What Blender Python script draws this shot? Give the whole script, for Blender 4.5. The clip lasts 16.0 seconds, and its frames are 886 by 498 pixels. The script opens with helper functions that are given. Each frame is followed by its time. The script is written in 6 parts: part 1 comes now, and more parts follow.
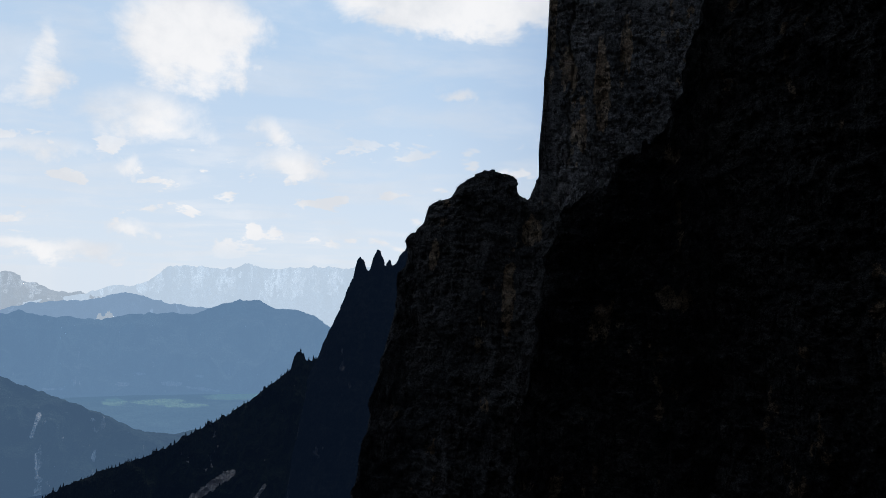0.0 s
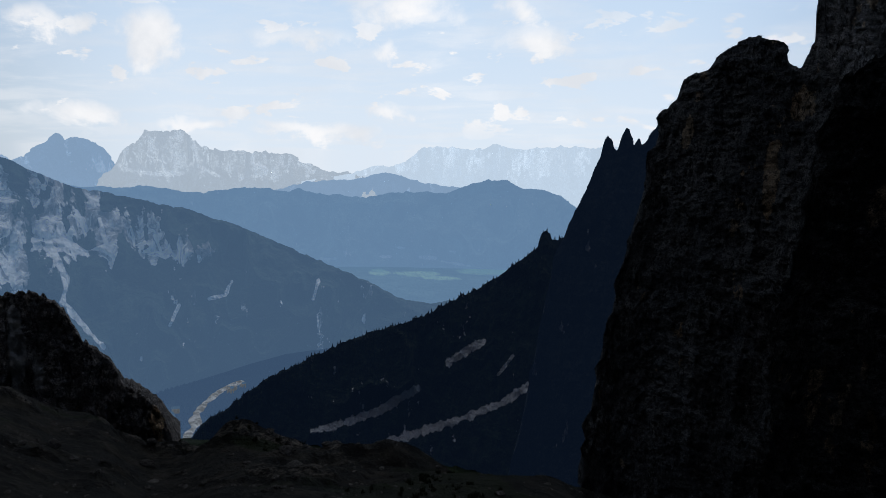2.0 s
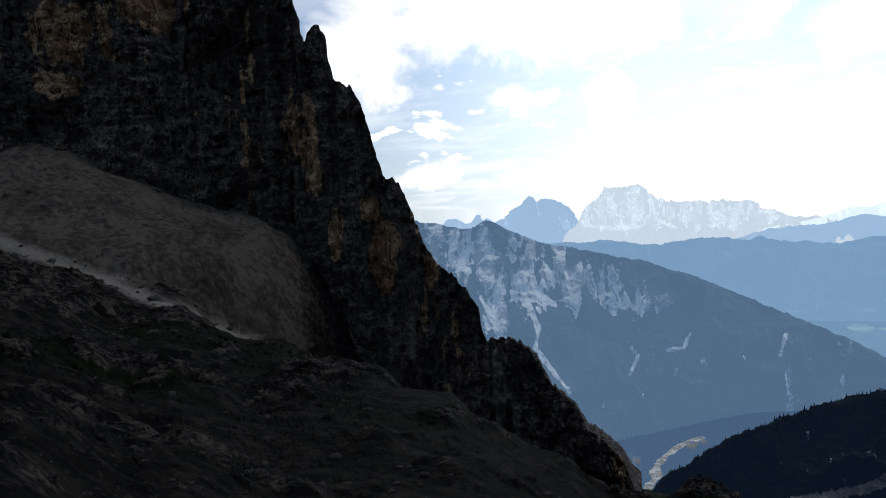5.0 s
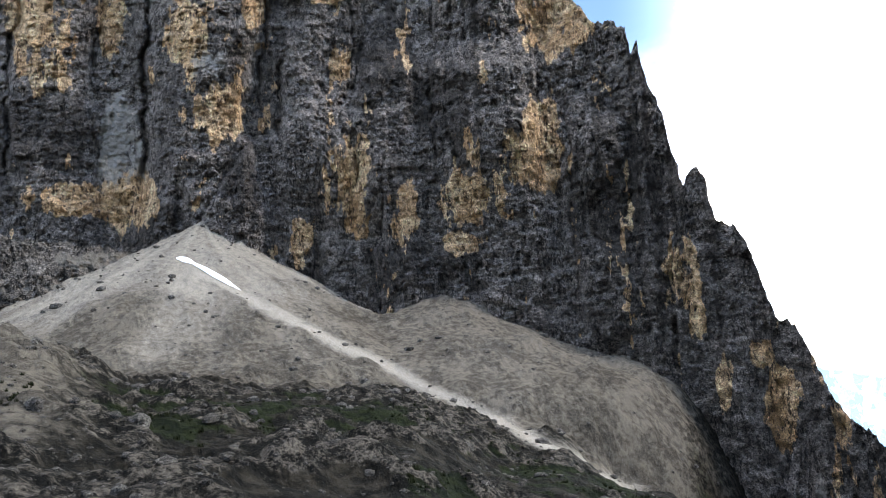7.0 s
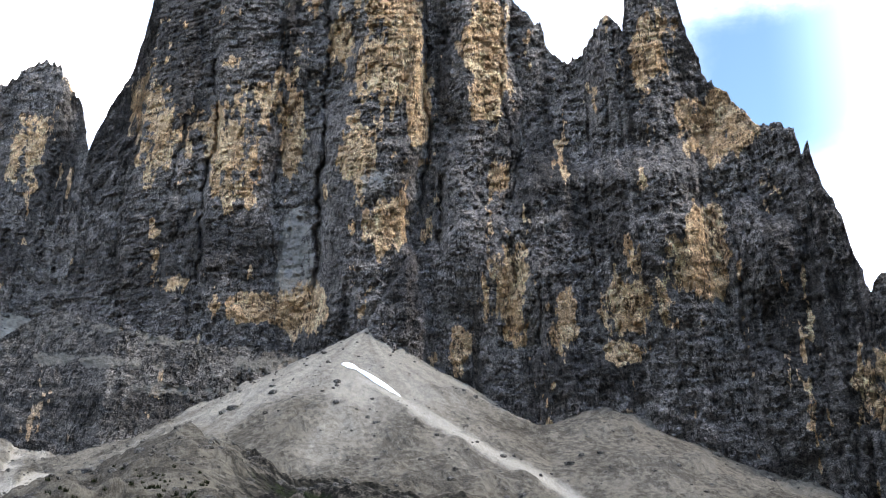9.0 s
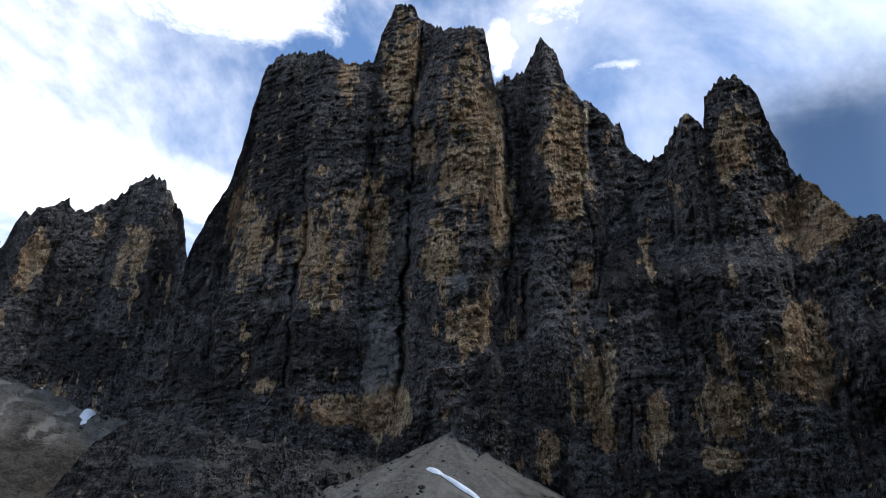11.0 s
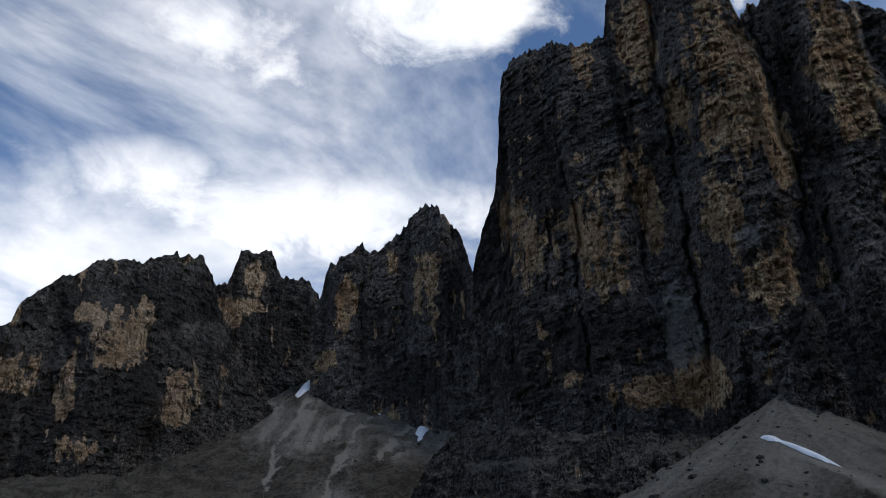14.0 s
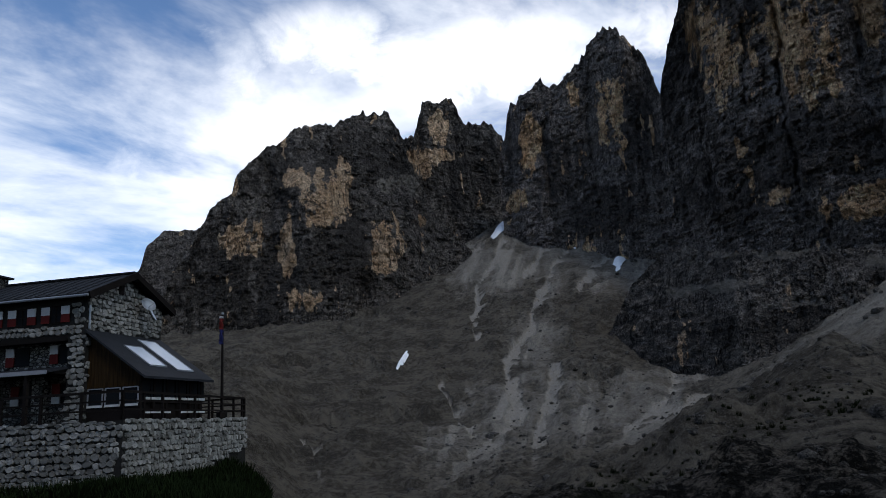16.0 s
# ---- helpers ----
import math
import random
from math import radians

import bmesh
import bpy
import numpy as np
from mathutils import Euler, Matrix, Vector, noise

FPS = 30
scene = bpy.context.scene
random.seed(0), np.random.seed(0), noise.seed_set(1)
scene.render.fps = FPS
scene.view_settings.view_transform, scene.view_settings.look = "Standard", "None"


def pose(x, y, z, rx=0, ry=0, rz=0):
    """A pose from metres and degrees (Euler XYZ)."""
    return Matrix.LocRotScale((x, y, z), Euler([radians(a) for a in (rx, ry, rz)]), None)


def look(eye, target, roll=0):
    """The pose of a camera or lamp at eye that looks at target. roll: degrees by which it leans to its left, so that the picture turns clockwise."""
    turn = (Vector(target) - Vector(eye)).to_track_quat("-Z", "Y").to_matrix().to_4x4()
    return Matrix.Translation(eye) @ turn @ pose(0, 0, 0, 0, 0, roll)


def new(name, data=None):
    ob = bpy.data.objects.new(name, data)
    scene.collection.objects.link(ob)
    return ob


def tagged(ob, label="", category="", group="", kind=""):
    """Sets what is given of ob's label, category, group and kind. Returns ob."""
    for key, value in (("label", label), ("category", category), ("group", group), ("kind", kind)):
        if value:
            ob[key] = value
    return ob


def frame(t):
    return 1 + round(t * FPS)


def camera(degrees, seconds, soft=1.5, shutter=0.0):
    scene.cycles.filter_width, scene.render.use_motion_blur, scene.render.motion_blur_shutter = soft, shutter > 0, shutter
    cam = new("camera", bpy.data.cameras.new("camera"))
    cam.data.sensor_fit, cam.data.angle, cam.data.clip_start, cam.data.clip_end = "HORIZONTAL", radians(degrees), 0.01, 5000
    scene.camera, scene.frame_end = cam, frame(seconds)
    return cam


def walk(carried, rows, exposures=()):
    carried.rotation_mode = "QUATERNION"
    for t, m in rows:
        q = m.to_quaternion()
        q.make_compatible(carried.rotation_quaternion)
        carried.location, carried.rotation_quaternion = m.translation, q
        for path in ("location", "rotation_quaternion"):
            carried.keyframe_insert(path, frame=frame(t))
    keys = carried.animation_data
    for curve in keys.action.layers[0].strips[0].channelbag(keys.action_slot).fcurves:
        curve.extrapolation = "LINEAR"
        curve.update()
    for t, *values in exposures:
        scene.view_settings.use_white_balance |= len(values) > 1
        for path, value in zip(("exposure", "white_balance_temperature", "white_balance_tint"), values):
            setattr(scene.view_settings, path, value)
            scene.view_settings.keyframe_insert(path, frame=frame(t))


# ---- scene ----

# the eye stands about 1.6 m over the ground and turns on the spot at arm's length
EYE = 1.6
ARM = 0.25
cam = camera(60.5, 16.0, soft=0.9)
ROWS = [
    (0.0, -0.07, 2.35, -1.72),
    (0.5, 5.02, -0.54, -1.85),
    (1.0, 9.77, -3.18, -1.89),
    (1.5, 14.22, -5.43, -1.73),
    (2.0, 18.29, -7.16, -1.33),
    (2.5, 21.83, -8.30, -1.07),
    (3.0, 25.17, -8.80, -0.96),
    (3.5, 28.92, -8.84, -0.64),
    (4.0, 35.17, -8.12, -0.01),
    (4.5, 43.13, -6.26, 1.45),
    (5.0, 51.55, -2.90, 2.65),
    (5.2, 54.97, -1.51, 2.95),
    (7.3, 82.48, 10.44, 1.65),
    (7.5, 84.13, 11.21, 1.29),
    (8.0, 87.51, 13.15, 0.59),
    (8.5, 89.82, 15.22, -0.04),
    (9.0, 91.22, 17.45, -0.52),
    (9.2, 91.70, 18.36, -0.81),
    (11.3, 98.58, 25.77, -2.02),
    (11.5, 99.84, 26.04, -1.86),
    (12.0, 103.26, 26.36, -1.45),
    (12.5, 107.46, 26.33, -0.64),
    (13.0, 112.10, 26.14, 0.13),
    (13.5, 116.88, 25.39, 0.90),
    (14.0, 121.53, 24.04, 1.70),
    (14.5, 125.86, 21.24, 2.55),
    (15.0, 129.72, 17.94, 2.88),
    (15.5, 133.29, 15.08, 3.00),
    (16.0, 136.69, 12.55, 3.12),
]


def turned(yaw, pitch, roll):
    a = radians(yaw)
    return pose(-ARM * math.sin(a), ARM * math.cos(a) - ARM, EYE, 90 + pitch, roll, yaw)


walk(cam, [(t, turned(yaw, pitch, roll)) for t, yaw, pitch, roll in ROWS],
     exposures=[(0.0, -1.65, 6500, 10), (3.5, -1.5, 6500, 10), (4.3, -1.4, 6600, 10), (5.2, -0.82, 6800, 10), (7.3, 2.25, 7300, 10), (9.2, 2.22, 7100, 10), (11.3, -0.12, 6500, 10), (12.5, -0.4, 6450, 10), (13.5, -0.8, 6400, 10), (14.5, -0.85, 6400, 10), (15.3, -0.7, 6400, 10), (16.0, -0.58, 6400, 10)])

# ---- world and sun ----
SUN_AZ, SUN_EL = -12.0, 50.0


def bearing(az, el=0.0):
    a, e = radians(az), radians(el)
    return Vector((-math.sin(a) * math.cos(e), math.cos(a) * math.cos(e), math.sin(e)))


world = bpy.data.worlds.new("world")
scene.world = world
world.use_nodes = True


class Graph:
    """Short ways to lay node trees."""

    def __init__(self, tree):
        self.tree, self.nodes, self.links = tree, tree.nodes, tree.links

    def put(self, node, socket, value):
        if isinstance(value, bpy.types.NodeSocket):
            self.links.new(value, node.inputs[socket])
        elif value is not None:
            node.inputs[socket].default_value = value

    def math(self, op, a, b=None, c=None, clamp=False):
        n = self.nodes.new("ShaderNodeMath")
        n.operation, n.use_clamp = op, clamp
        for i, v in enumerate((a, b, c)):
            self.put(n, i, v)
        return n.outputs[0]

    def vmath(self, op, a, b=None):
        n = self.nodes.new("ShaderNodeVectorMath")
        n.operation = op
        self.put(n, 0, a)
        self.put(n, 1, b)
        return n.outputs[0]

    def noise(self, vector, scale, detail=4.0, rough=0.55, distort=0.0):
        n = self.nodes.new("ShaderNodeTexNoise")
        self.put(n, "Vector", vector)
        for k, v in (("Scale", scale), ("Detail", detail), ("Roughness", rough), ("Distortion", distort)):
            self.put(n, k, v)
        return n.outputs[0]

    def cloud(self, vector, scale):
        n = self.nodes.new("ShaderNodeTexNoise")
        self.put(n, "Vector", vector)
        self.put(n, "Scale", scale)
        self.put(n, "Detail", 3.0)
        return n.outputs["Color"]

    def ramp(self, value, lo, hi, a=0.0, b=1.0):
        n = self.nodes.new("ShaderNodeMapRange")
        n.interpolation_type = "SMOOTHSTEP"
        for i, v in enumerate((value, lo, hi, a, b)):
            self.put(n, i, v)
        return n.outputs[0]

    def mix(self, factor, a, b, blend="MIX"):
        n = self.nodes.new("ShaderNodeMix")
        n.data_type, n.blend_type = "RGBA", blend
        self.put(n, 0, factor)
        for i, v in ((6, a), (7, b)):
            self.put(n, i, (*v, 1.0) if isinstance(v, tuple) and len(v) == 3 else v)
        return n.outputs[2]

    def scaled(self, vector, x, y, z):
        return self.vmath("MULTIPLY", vector, (x, y, z))

    def attribute(self, name):
        n = self.nodes.new("ShaderNodeAttribute")
        n.attribute_name = name
        return n.outputs["Fac"]


def build_sky():
    g = Graph(world.node_tree)
    g.nodes.clear()
    sky = g.nodes.new("ShaderNodeTexSky")
    sky.sky_type, sky.sun_disc = "NISHITA", False
    sky.sun_elevation, sky.sun_rotation = radians(SUN_EL), radians(-SUN_AZ)
    sky.altitude, sky.air_density, sky.dust_density = 2200, 1.0, 1.2
    way = g.nodes.new("ShaderNodeTexCoord").outputs["Generated"]
    sep = g.nodes.new("ShaderNodeSeparateXYZ")
    g.put(sep, 0, way)
    x, y, z = sep.outputs
    el = g.math("MULTIPLY", g.math("ARCSINE", z), 57.2958)
    az = g.math("MULTIPLY", g.math("ARCTAN2", g.math("MULTIPLY", x, -1.0), y), 57.2958)
    # flat cloud layer: the ray's way over a ceiling
    over = g.math("ADD", g.math("MAXIMUM", z, 0.0), 0.10)
    flat = g.nodes.new("ShaderNodeCombineXYZ")
    for i, v in enumerate((x, y)):
        g.put(flat, i, g.math("DIVIDE", v, over))
    veil = g.noise(g.scaled(flat.outputs[0], 1.0, 1.35, 1.0), 1.1, 7.0, 0.6, 0.3)
    puff = g.noise(g.scaled(way, 1.0, 1.0, 1.7), 7.0, 9.0, 0.62, 0.5)
    fine = g.noise(way, 22.0, 6.0, 0.6, 0.3)
    # banks of cloud, their outlines bent by the same air
    bend = g.math("MULTIPLY", g.math("SUBTRACT", g.noise(way, 7.0, 6.0, 0.6), 0.5), 8.0)
    lift = g.math("MULTIPLY", g.math("SUBTRACT", puff, 0.5), 4.0)
    ruffle = g.math("MULTIPLY", g.math("SUBTRACT", fine, 0.5), 3.0)
    az2, el2 = g.math("ADD", az, g.math("ADD", bend, ruffle)), g.math("ADD", el, g.math("ADD", lift, g.math("MULTIPLY", ruffle, 0.6)))
    bank = None
    for a, e, w, h, k in CLOUDS:
        d = g.math("ADD", g.math("POWER", g.math("ABSOLUTE", g.math("DIVIDE", g.math("SUBTRACT", az2, a), w)), 2.0),
                   g.math("POWER", g.math("ABSOLUTE", g.math("DIVIDE", g.math("SUBTRACT", el2, e), h)), 2.0))
        one = g.math("MULTIPLY", g.math("SUBTRACT", 1.0, d), k)
        bank = one if bank is None else g.math("MAXIMUM", bank, one)
    bank = g.math("MAXIMUM", bank, -0.6)
    body = g.math("ADD", g.math("MULTIPLY", bank, 0.30), g.math("ADD", g.math("MULTIPLY", puff, 1.0), g.math("MULTIPLY", fine, 0.35)))
    clear = g.math("MULTIPLY", g.ramp(g.math("ABSOLUTE", g.math("SUBTRACT", az2, 65.0)), 16.0, 4.0), g.math("MULTIPLY", g.ramp(el2, 14.0, 25.0), g.ramp(el2, 38.0, 31.0)))
    body = g.math("SUBTRACT", body, g.math("MULTIPLY", clear, 0.12))
    cover = g.ramp(body, 0.58, g.ramp(az, 95.0, 130.0, 1.02, 1.20))
    small = g.noise(g.scaled(way, 1.0, 1.0, 2.4), 17.0, 5.0, 0.55, 0.2)
    band = g.math("MULTIPLY", g.ramp(el, 0.0, 3.0), g.ramp(el, 13.0, 7.0))
    cover = g.math("MAXIMUM", cover, g.math("MULTIPLY", g.ramp(small, 0.565, 0.63), band))
    thin = g.math("MULTIPLY", g.ramp(veil, g.ramp(az, 95.0, 130.0, 0.42, 0.32), 0.66), g.math("MULTIPLY", g.ramp(az, 85.0, 120.0, 0.35, 0.88), g.math("SUBTRACT", 1.0, clear)))
    toward = g.ramp(g.math("ABSOLUTE", g.math("SUBTRACT", az, 20.0)), 46.0, 16.0)
    low = g.ramp(el, 20.0, -3.0)
    lit = g.math("ADD", 1.0, g.math("MULTIPLY", g.ramp(g.math("ABSOLUTE", g.math("SUBTRACT", az, 24.0)), 62.0, 26.0), 0.5))
    shade = g.ramp(g.math("ADD", g.math("MULTIPLY", g.noise(g.vmath("ADD", way, (0.02, 0.0, 0.03)), 6.0, 7.0, 0.6), 0.75), g.math("MULTIPLY", body, 0.12)), 0.36, 0.58)
    cloud = g.vmath("SCALE", g.mix(shade, (11.5, 12.0, 12.8), (15.0, 15.0, 15.2)))
    g.put(cloud.node, "Scale", g.math("ADD", lit, g.ramp(az, 105.0, 125.0, 0.0, 0.14)))
    blue = g.vmath("SCALE", g.vmath("MULTIPLY", sky.outputs[0], (1.45, 1.7, 1.9)))
    g.put(blue.node, "Scale", g.ramp(clear, 0.0, 1.0, 1.0, 0.36))
    haze = g.mix(toward, (5.6, 7.0, 8.8), (18.0, 19.6, 21.6))
    high = g.mix(g.math("MULTIPLY", toward, 0.85), blue, (12.6, 16.8, 21.8))
    hazy = g.mix(g.math("MULTIPLY", g.math("MULTIPLY", low, 0.8), g.math("SUBTRACT", 1.0, clear)), high, haze)
    out = g.mix(g.math("MAXIMUM", g.math("MULTIPLY", cover, 0.96), thin), hazy, cloud)
    back = g.nodes.new("ShaderNodeBackground")
    g.put(back, 0, out)
    back.inputs[1].default_value = 0.13
    end = g.nodes.new("ShaderNodeOutputWorld")
    g.links.new(back.outputs[0], end.inputs[0])


# bearing, height, half width, half height, thickness
CLOUDS = [(28.6, 14, 2.2, 3, 1.0), (18.6, 16.5, 6.0, 4.2, 1.4), (21.5, 10.8, 4.5, 2.2, 0.8), (13, 10, 1.8, 1.6, 1.1), (12.2, 8.2, 2.4, 0.9, 1.0), (-2, 20.5, 10, 2.8, 1.3), (22.3, 7.1, 1.2, 0.7, 0.8), (23.2, 3.1, 1.6, 0.5, 0.7), (26.3, 1.6, 2.6, 0.6, 0.7), (-1.2, 14, 2, 0.5, 0.6),
          (39.2, 7.5, 2.2, 2.2, 1.2), (46.3, 8.0, 1.9, 1.1, 0.9), (43.6, 8.1, 0.8, 0.8, 0.8), (52.2, 2.6, 2.4, 1.0, 1.0), (43.6, 2.2, 3.2, 0.9, 1.0), (35.9, 1.5, 2.4, 0.6, 1.0), (29, 1.5, 3.2, 0.7, 0.9), (23.3, 3.0, 1.4, 0.6, 0.9), (22.2, 7.2, 1.3, 0.9, 0.9), (12.5, 8.4, 3.4, 1.2, 0.8), (28.6, 8.0, 4.5, 0.8, 0.6),
          (47, 13.5, 15, 3.6, 1.4), (57, 13, 5, 5, 1.2), (20.5, 9.8, 4, 1.0, 0.6), (56, 18, 4.5, 6, 1.2), (58.6, 26.5, 1.9, 2.4, 0.9), (88.5, 43.5, 4, 2.4, 0.9), (93.2, 40.2, 1.6, 2.2, 0.8), (82, 37.8, 2.2, 0.6, 0.4),
          (121, 43, 13, 6, 1.6), (140, 38, 12, 5.5, 0.9), (130, 26.6, 17, 4.0, 1.5), (143, 27.5, 8, 4, 1.2), (151.5, 22.5, 4, 6, 0.9), (159, 17, 2.6, 5, 0.8), (142, 47, 12, 7, 0.8)]
build_sky()

sun = new("sun", bpy.data.lights.new("sun", "SUN"))
sun.data.energy, sun.data.angle, sun.data.color = 1.2, radians(10), (1.0, 0.95, 0.88)
sun.matrix_world = look(bearing(SUN_AZ, SUN_EL) * 900, (0, 0, 0))

# ---- materials ----


def material(name, rough=0.9, metal=0.0):
    m = bpy.data.materials.new(name)
    m.use_nodes = True
    g = Graph(m.node_tree)
    p = g.nodes["Principled BSDF"]
    p.inputs["Roughness"].default_value, p.inputs["Metallic"].default_value = rough, metal
    p.inputs["Specular IOR Level"].default_value = 0.5 if rough < 0.6 else 0.04
    where = g.nodes.new("ShaderNodeTexCoord").outputs["Object"]
    return m, g, p, where


def bump(g, p, height, strength, distance):
    b = g.nodes.new("ShaderNodeBump")
    b.inputs["Strength"].default_value, b.inputs["Distance"].default_value = strength, distance
    g.put(b, "Height", height)
    g.links.new(b.outputs[0], p.inputs["Normal"])


def rock_material(name, grey, dark, warm, scree, size=1.0, dark_amount=0.6, pale=(0.34, 0.33, 0.32)):
    """Bedded limestone. The attribute warm marks fresh yellow faces, loose marks rubble on ledges; size stretches the pattern."""
    m, g, p, w = material(name)
    big = g.noise(g.scaled(w, 1, 1, 0.6), 0.018 / size, 5.0, 0.6)
    upright = g.noise(g.scaled(w, 1, 1, 0.10), 0.16 / size, 6.0, 0.65)
    hair = g.noise(g.scaled(w, 1, 1, 0.14), 0.45 / size, 4.0, 0.7)
    bed = g.noise(g.scaled(w, 0.25, 0.25, 1), 0.42 / size, 6.0, 0.65, 0.5)
    grain = g.noise(w, 0.55 / size, 8.0, 0.78)
    speck = g.noise(g.scaled(w, 0.8, 0.8, 1.1), 1.7 / size, 4.0, 0.7)
    c = g.mix(g.ramp(big, 0.38, 0.62), dark, grey)
    c = g.mix(g.math("MULTIPLY", g.ramp(bed, 0.54, 0.64), 0.38), c, pale)
    c = g.mix(g.math("MULTIPLY", g.ramp(bed, 0.47, 0.39), 0.7), c, tuple(v * 0.32 for v in dark))
    c = g.mix(g.math("MULTIPLY", g.ramp(grain, 0.53, 0.62), 0.55), c, pale)
    c = g.mix(g.math("MULTIPLY", g.ramp(grain, 0.475, 0.40), 0.8), c, tuple(v * 0.22 for v in dark))
    # upright streaks: dark water stains down the wall
    streak = g.math("MULTIPLY", g.ramp(g.math("ADD", g.math("MULTIPLY", upright, 0.65), g.math("MULTIPLY", hair, 0.35)), 0.45, 0.36), dark_amount)
    c = g.mix(streak, c, tuple(v * 0.42 for v in dark))
    # broad darker areas with ragged edges
    dark_areas = g.math("ADD", g.attribute("dark_amount"), g.math("MULTIPLY", g.math("SUBTRACT", grain, 0.5), 1.2))
    c = g.mix(g.math("MULTIPLY", g.ramp(dark_areas, 0.2, 0.7), 0.7), c, tuple(v * 0.34 for v in dark))
    # fresh faces: yellow to pale buff, run down by dark water
    buff = g.noise(g.scaled(w, 1, 1, 0.5), 0.06 / size, 4.0, 0.6)
    yellow = g.mix(g.ramp(buff, 0.40, 0.62), tuple(v * f for v, f in zip(warm, (0.84, 0.77, 0.70))), warm)
    yellow = g.mix(g.math("MULTIPLY", g.ramp(bed, 0.52, 0.66), 0.25), yellow, tuple(v * 0.62 for v in warm))
    yellow = g.mix(g.math("MULTIPLY", g.ramp(hair, 0.42, 0.33), 0.55), yellow, dark)
    mottle = g.math("SUBTRACT", g.math("ADD", g.math("MULTIPLY", upright, 0.42), g.math("MULTIPLY", grain, 0.58)), 0.5)
    amount = g.math("ADD", g.attribute("warm"), g.math("MULTIPLY", mottle, 2.3))
    c = g.mix(g.ramp(amount, 0.29, 0.42), c, yellow)
    # joint-bound blocks: each face has its own tone
    v = g.nodes.new("ShaderNodeTexVoronoi")
    g.put(v, "Vector", g.vmath("ADD", g.scaled(w, 1, 1, 1.25), g.vmath("MULTIPLY", g.cloud(w, 0.25 / size), (3.2 * size, 3.2 * size, 3.2 * size))))
    g.put(v, "Scale", 0.24 / size)
    tone = g.nodes.new("ShaderNodeSeparateColor")
    g.put(tone, 0, v.outputs["Color"])
    k = g.math("MULTIPLY", g.ramp(tone.outputs[0], 0.0, 1.0, 0.78, 1.22), g.ramp(speck, 0.37, 0.62, 0.30, 1.62))
    shade = g.nodes.new("ShaderNodeCombineColor")
    for i in range(3):
        g.put(shade, i, k)
    c = g.mix(0.95, c, shade.outputs[0], "MULTIPLY")
    c.node.clamp_result = True
    # cracks and bed joints: the shade inside them is put in as dark colour
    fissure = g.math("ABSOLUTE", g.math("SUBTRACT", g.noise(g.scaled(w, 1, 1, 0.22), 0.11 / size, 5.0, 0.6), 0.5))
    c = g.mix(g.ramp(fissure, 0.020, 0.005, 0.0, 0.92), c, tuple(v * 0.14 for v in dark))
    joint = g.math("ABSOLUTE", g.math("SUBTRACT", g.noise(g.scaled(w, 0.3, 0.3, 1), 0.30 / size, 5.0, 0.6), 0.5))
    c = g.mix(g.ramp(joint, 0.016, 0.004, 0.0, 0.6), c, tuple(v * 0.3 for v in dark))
    c = g.mix(g.math("MULTIPLY", g.ramp(g.math("ADD", g.attribute("loose"), g.math("MULTIPLY", g.math("SUBTRACT", grain, 0.5), 1.4)), 0.35, 0.75), 0.8), c, scree)
    g.put(p, "Base Color", c)
    h = g.math("ADD", g.math("MULTIPLY", bed, 1.1), g.math("ADD", g.math("MULTIPLY", hair, 0.3), g.math("MULTIPLY", grain, 1.5)))
    h = g.math("ADD", g.math("SUBTRACT", h, g.math("MULTIPLY", v.outputs["Distance"], 0.35)), g.math("MULTIPLY", speck, 0.3))
    bump(g, p, h, 1.0, 4.2 * size)
    return m


def far_material(name, rock, wood, air, veil, size, fields=False):
    """A far mountain, seen through miles of lit air: its haze is emission mixed in."""
    m, g, p, w = material(name)
    n = g.noise(g.scaled(w, 1, 1, 0.35), 0.02 / size, 6.0, 0.65)
    k = g.noise(w, 0.006 / size, 6.0, 0.65)
    green = g.mix(g.ramp(g.math("ADD", g.math("MULTIPLY", n, 0.6), g.math("MULTIPLY", k, 0.4)), 0.40, 0.60), wood, tuple(v * 0.3 for v in wood))
    # sunlit and shaded rock faces are put into the tone
    stone = g.mix(g.ramp(n, 0.42, 0.58), tuple(v * 0.28 for v in rock), rock)
    bare = g.math("ADD", g.attribute("warm"), g.math("MULTIPLY", g.math("SUBTRACT", g.math("ADD", g.math("MULTIPLY", k, 0.5), g.math("MULTIPLY", n, 0.5)), 0.5), 2.2))
    c = g.mix(g.ramp(bare, 0.4, 0.62), green, stone)
    c = g.mix(g.ramp(g.math("ADD", g.attribute("loose"), g.math("MULTIPLY", g.math("SUBTRACT", n, 0.5), 0.6)), 0.2, 0.6), c, rock)
    if fields:
        c = g.mix(g.attribute("meadow"), c, (0.45, 0.60, 0.26))
    g.put(p, "Base Color", c)
    bump(g, p, g.math("ADD", n, g.math("MULTIPLY", k, 2.0)), 1.0, 60.0 * size)
    # the haze: an even glow of the air's colour laid over the surface
    haze_glow = g.nodes.new("ShaderNodeEmission")
    haze_glow.inputs[0].default_value, haze_glow.inputs[1].default_value = (*air, 1.0), 1.0
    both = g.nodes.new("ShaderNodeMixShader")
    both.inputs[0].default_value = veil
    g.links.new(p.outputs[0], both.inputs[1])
    g.links.new(haze_glow.outputs[0], both.inputs[2])
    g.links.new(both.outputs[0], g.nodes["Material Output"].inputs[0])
    return m


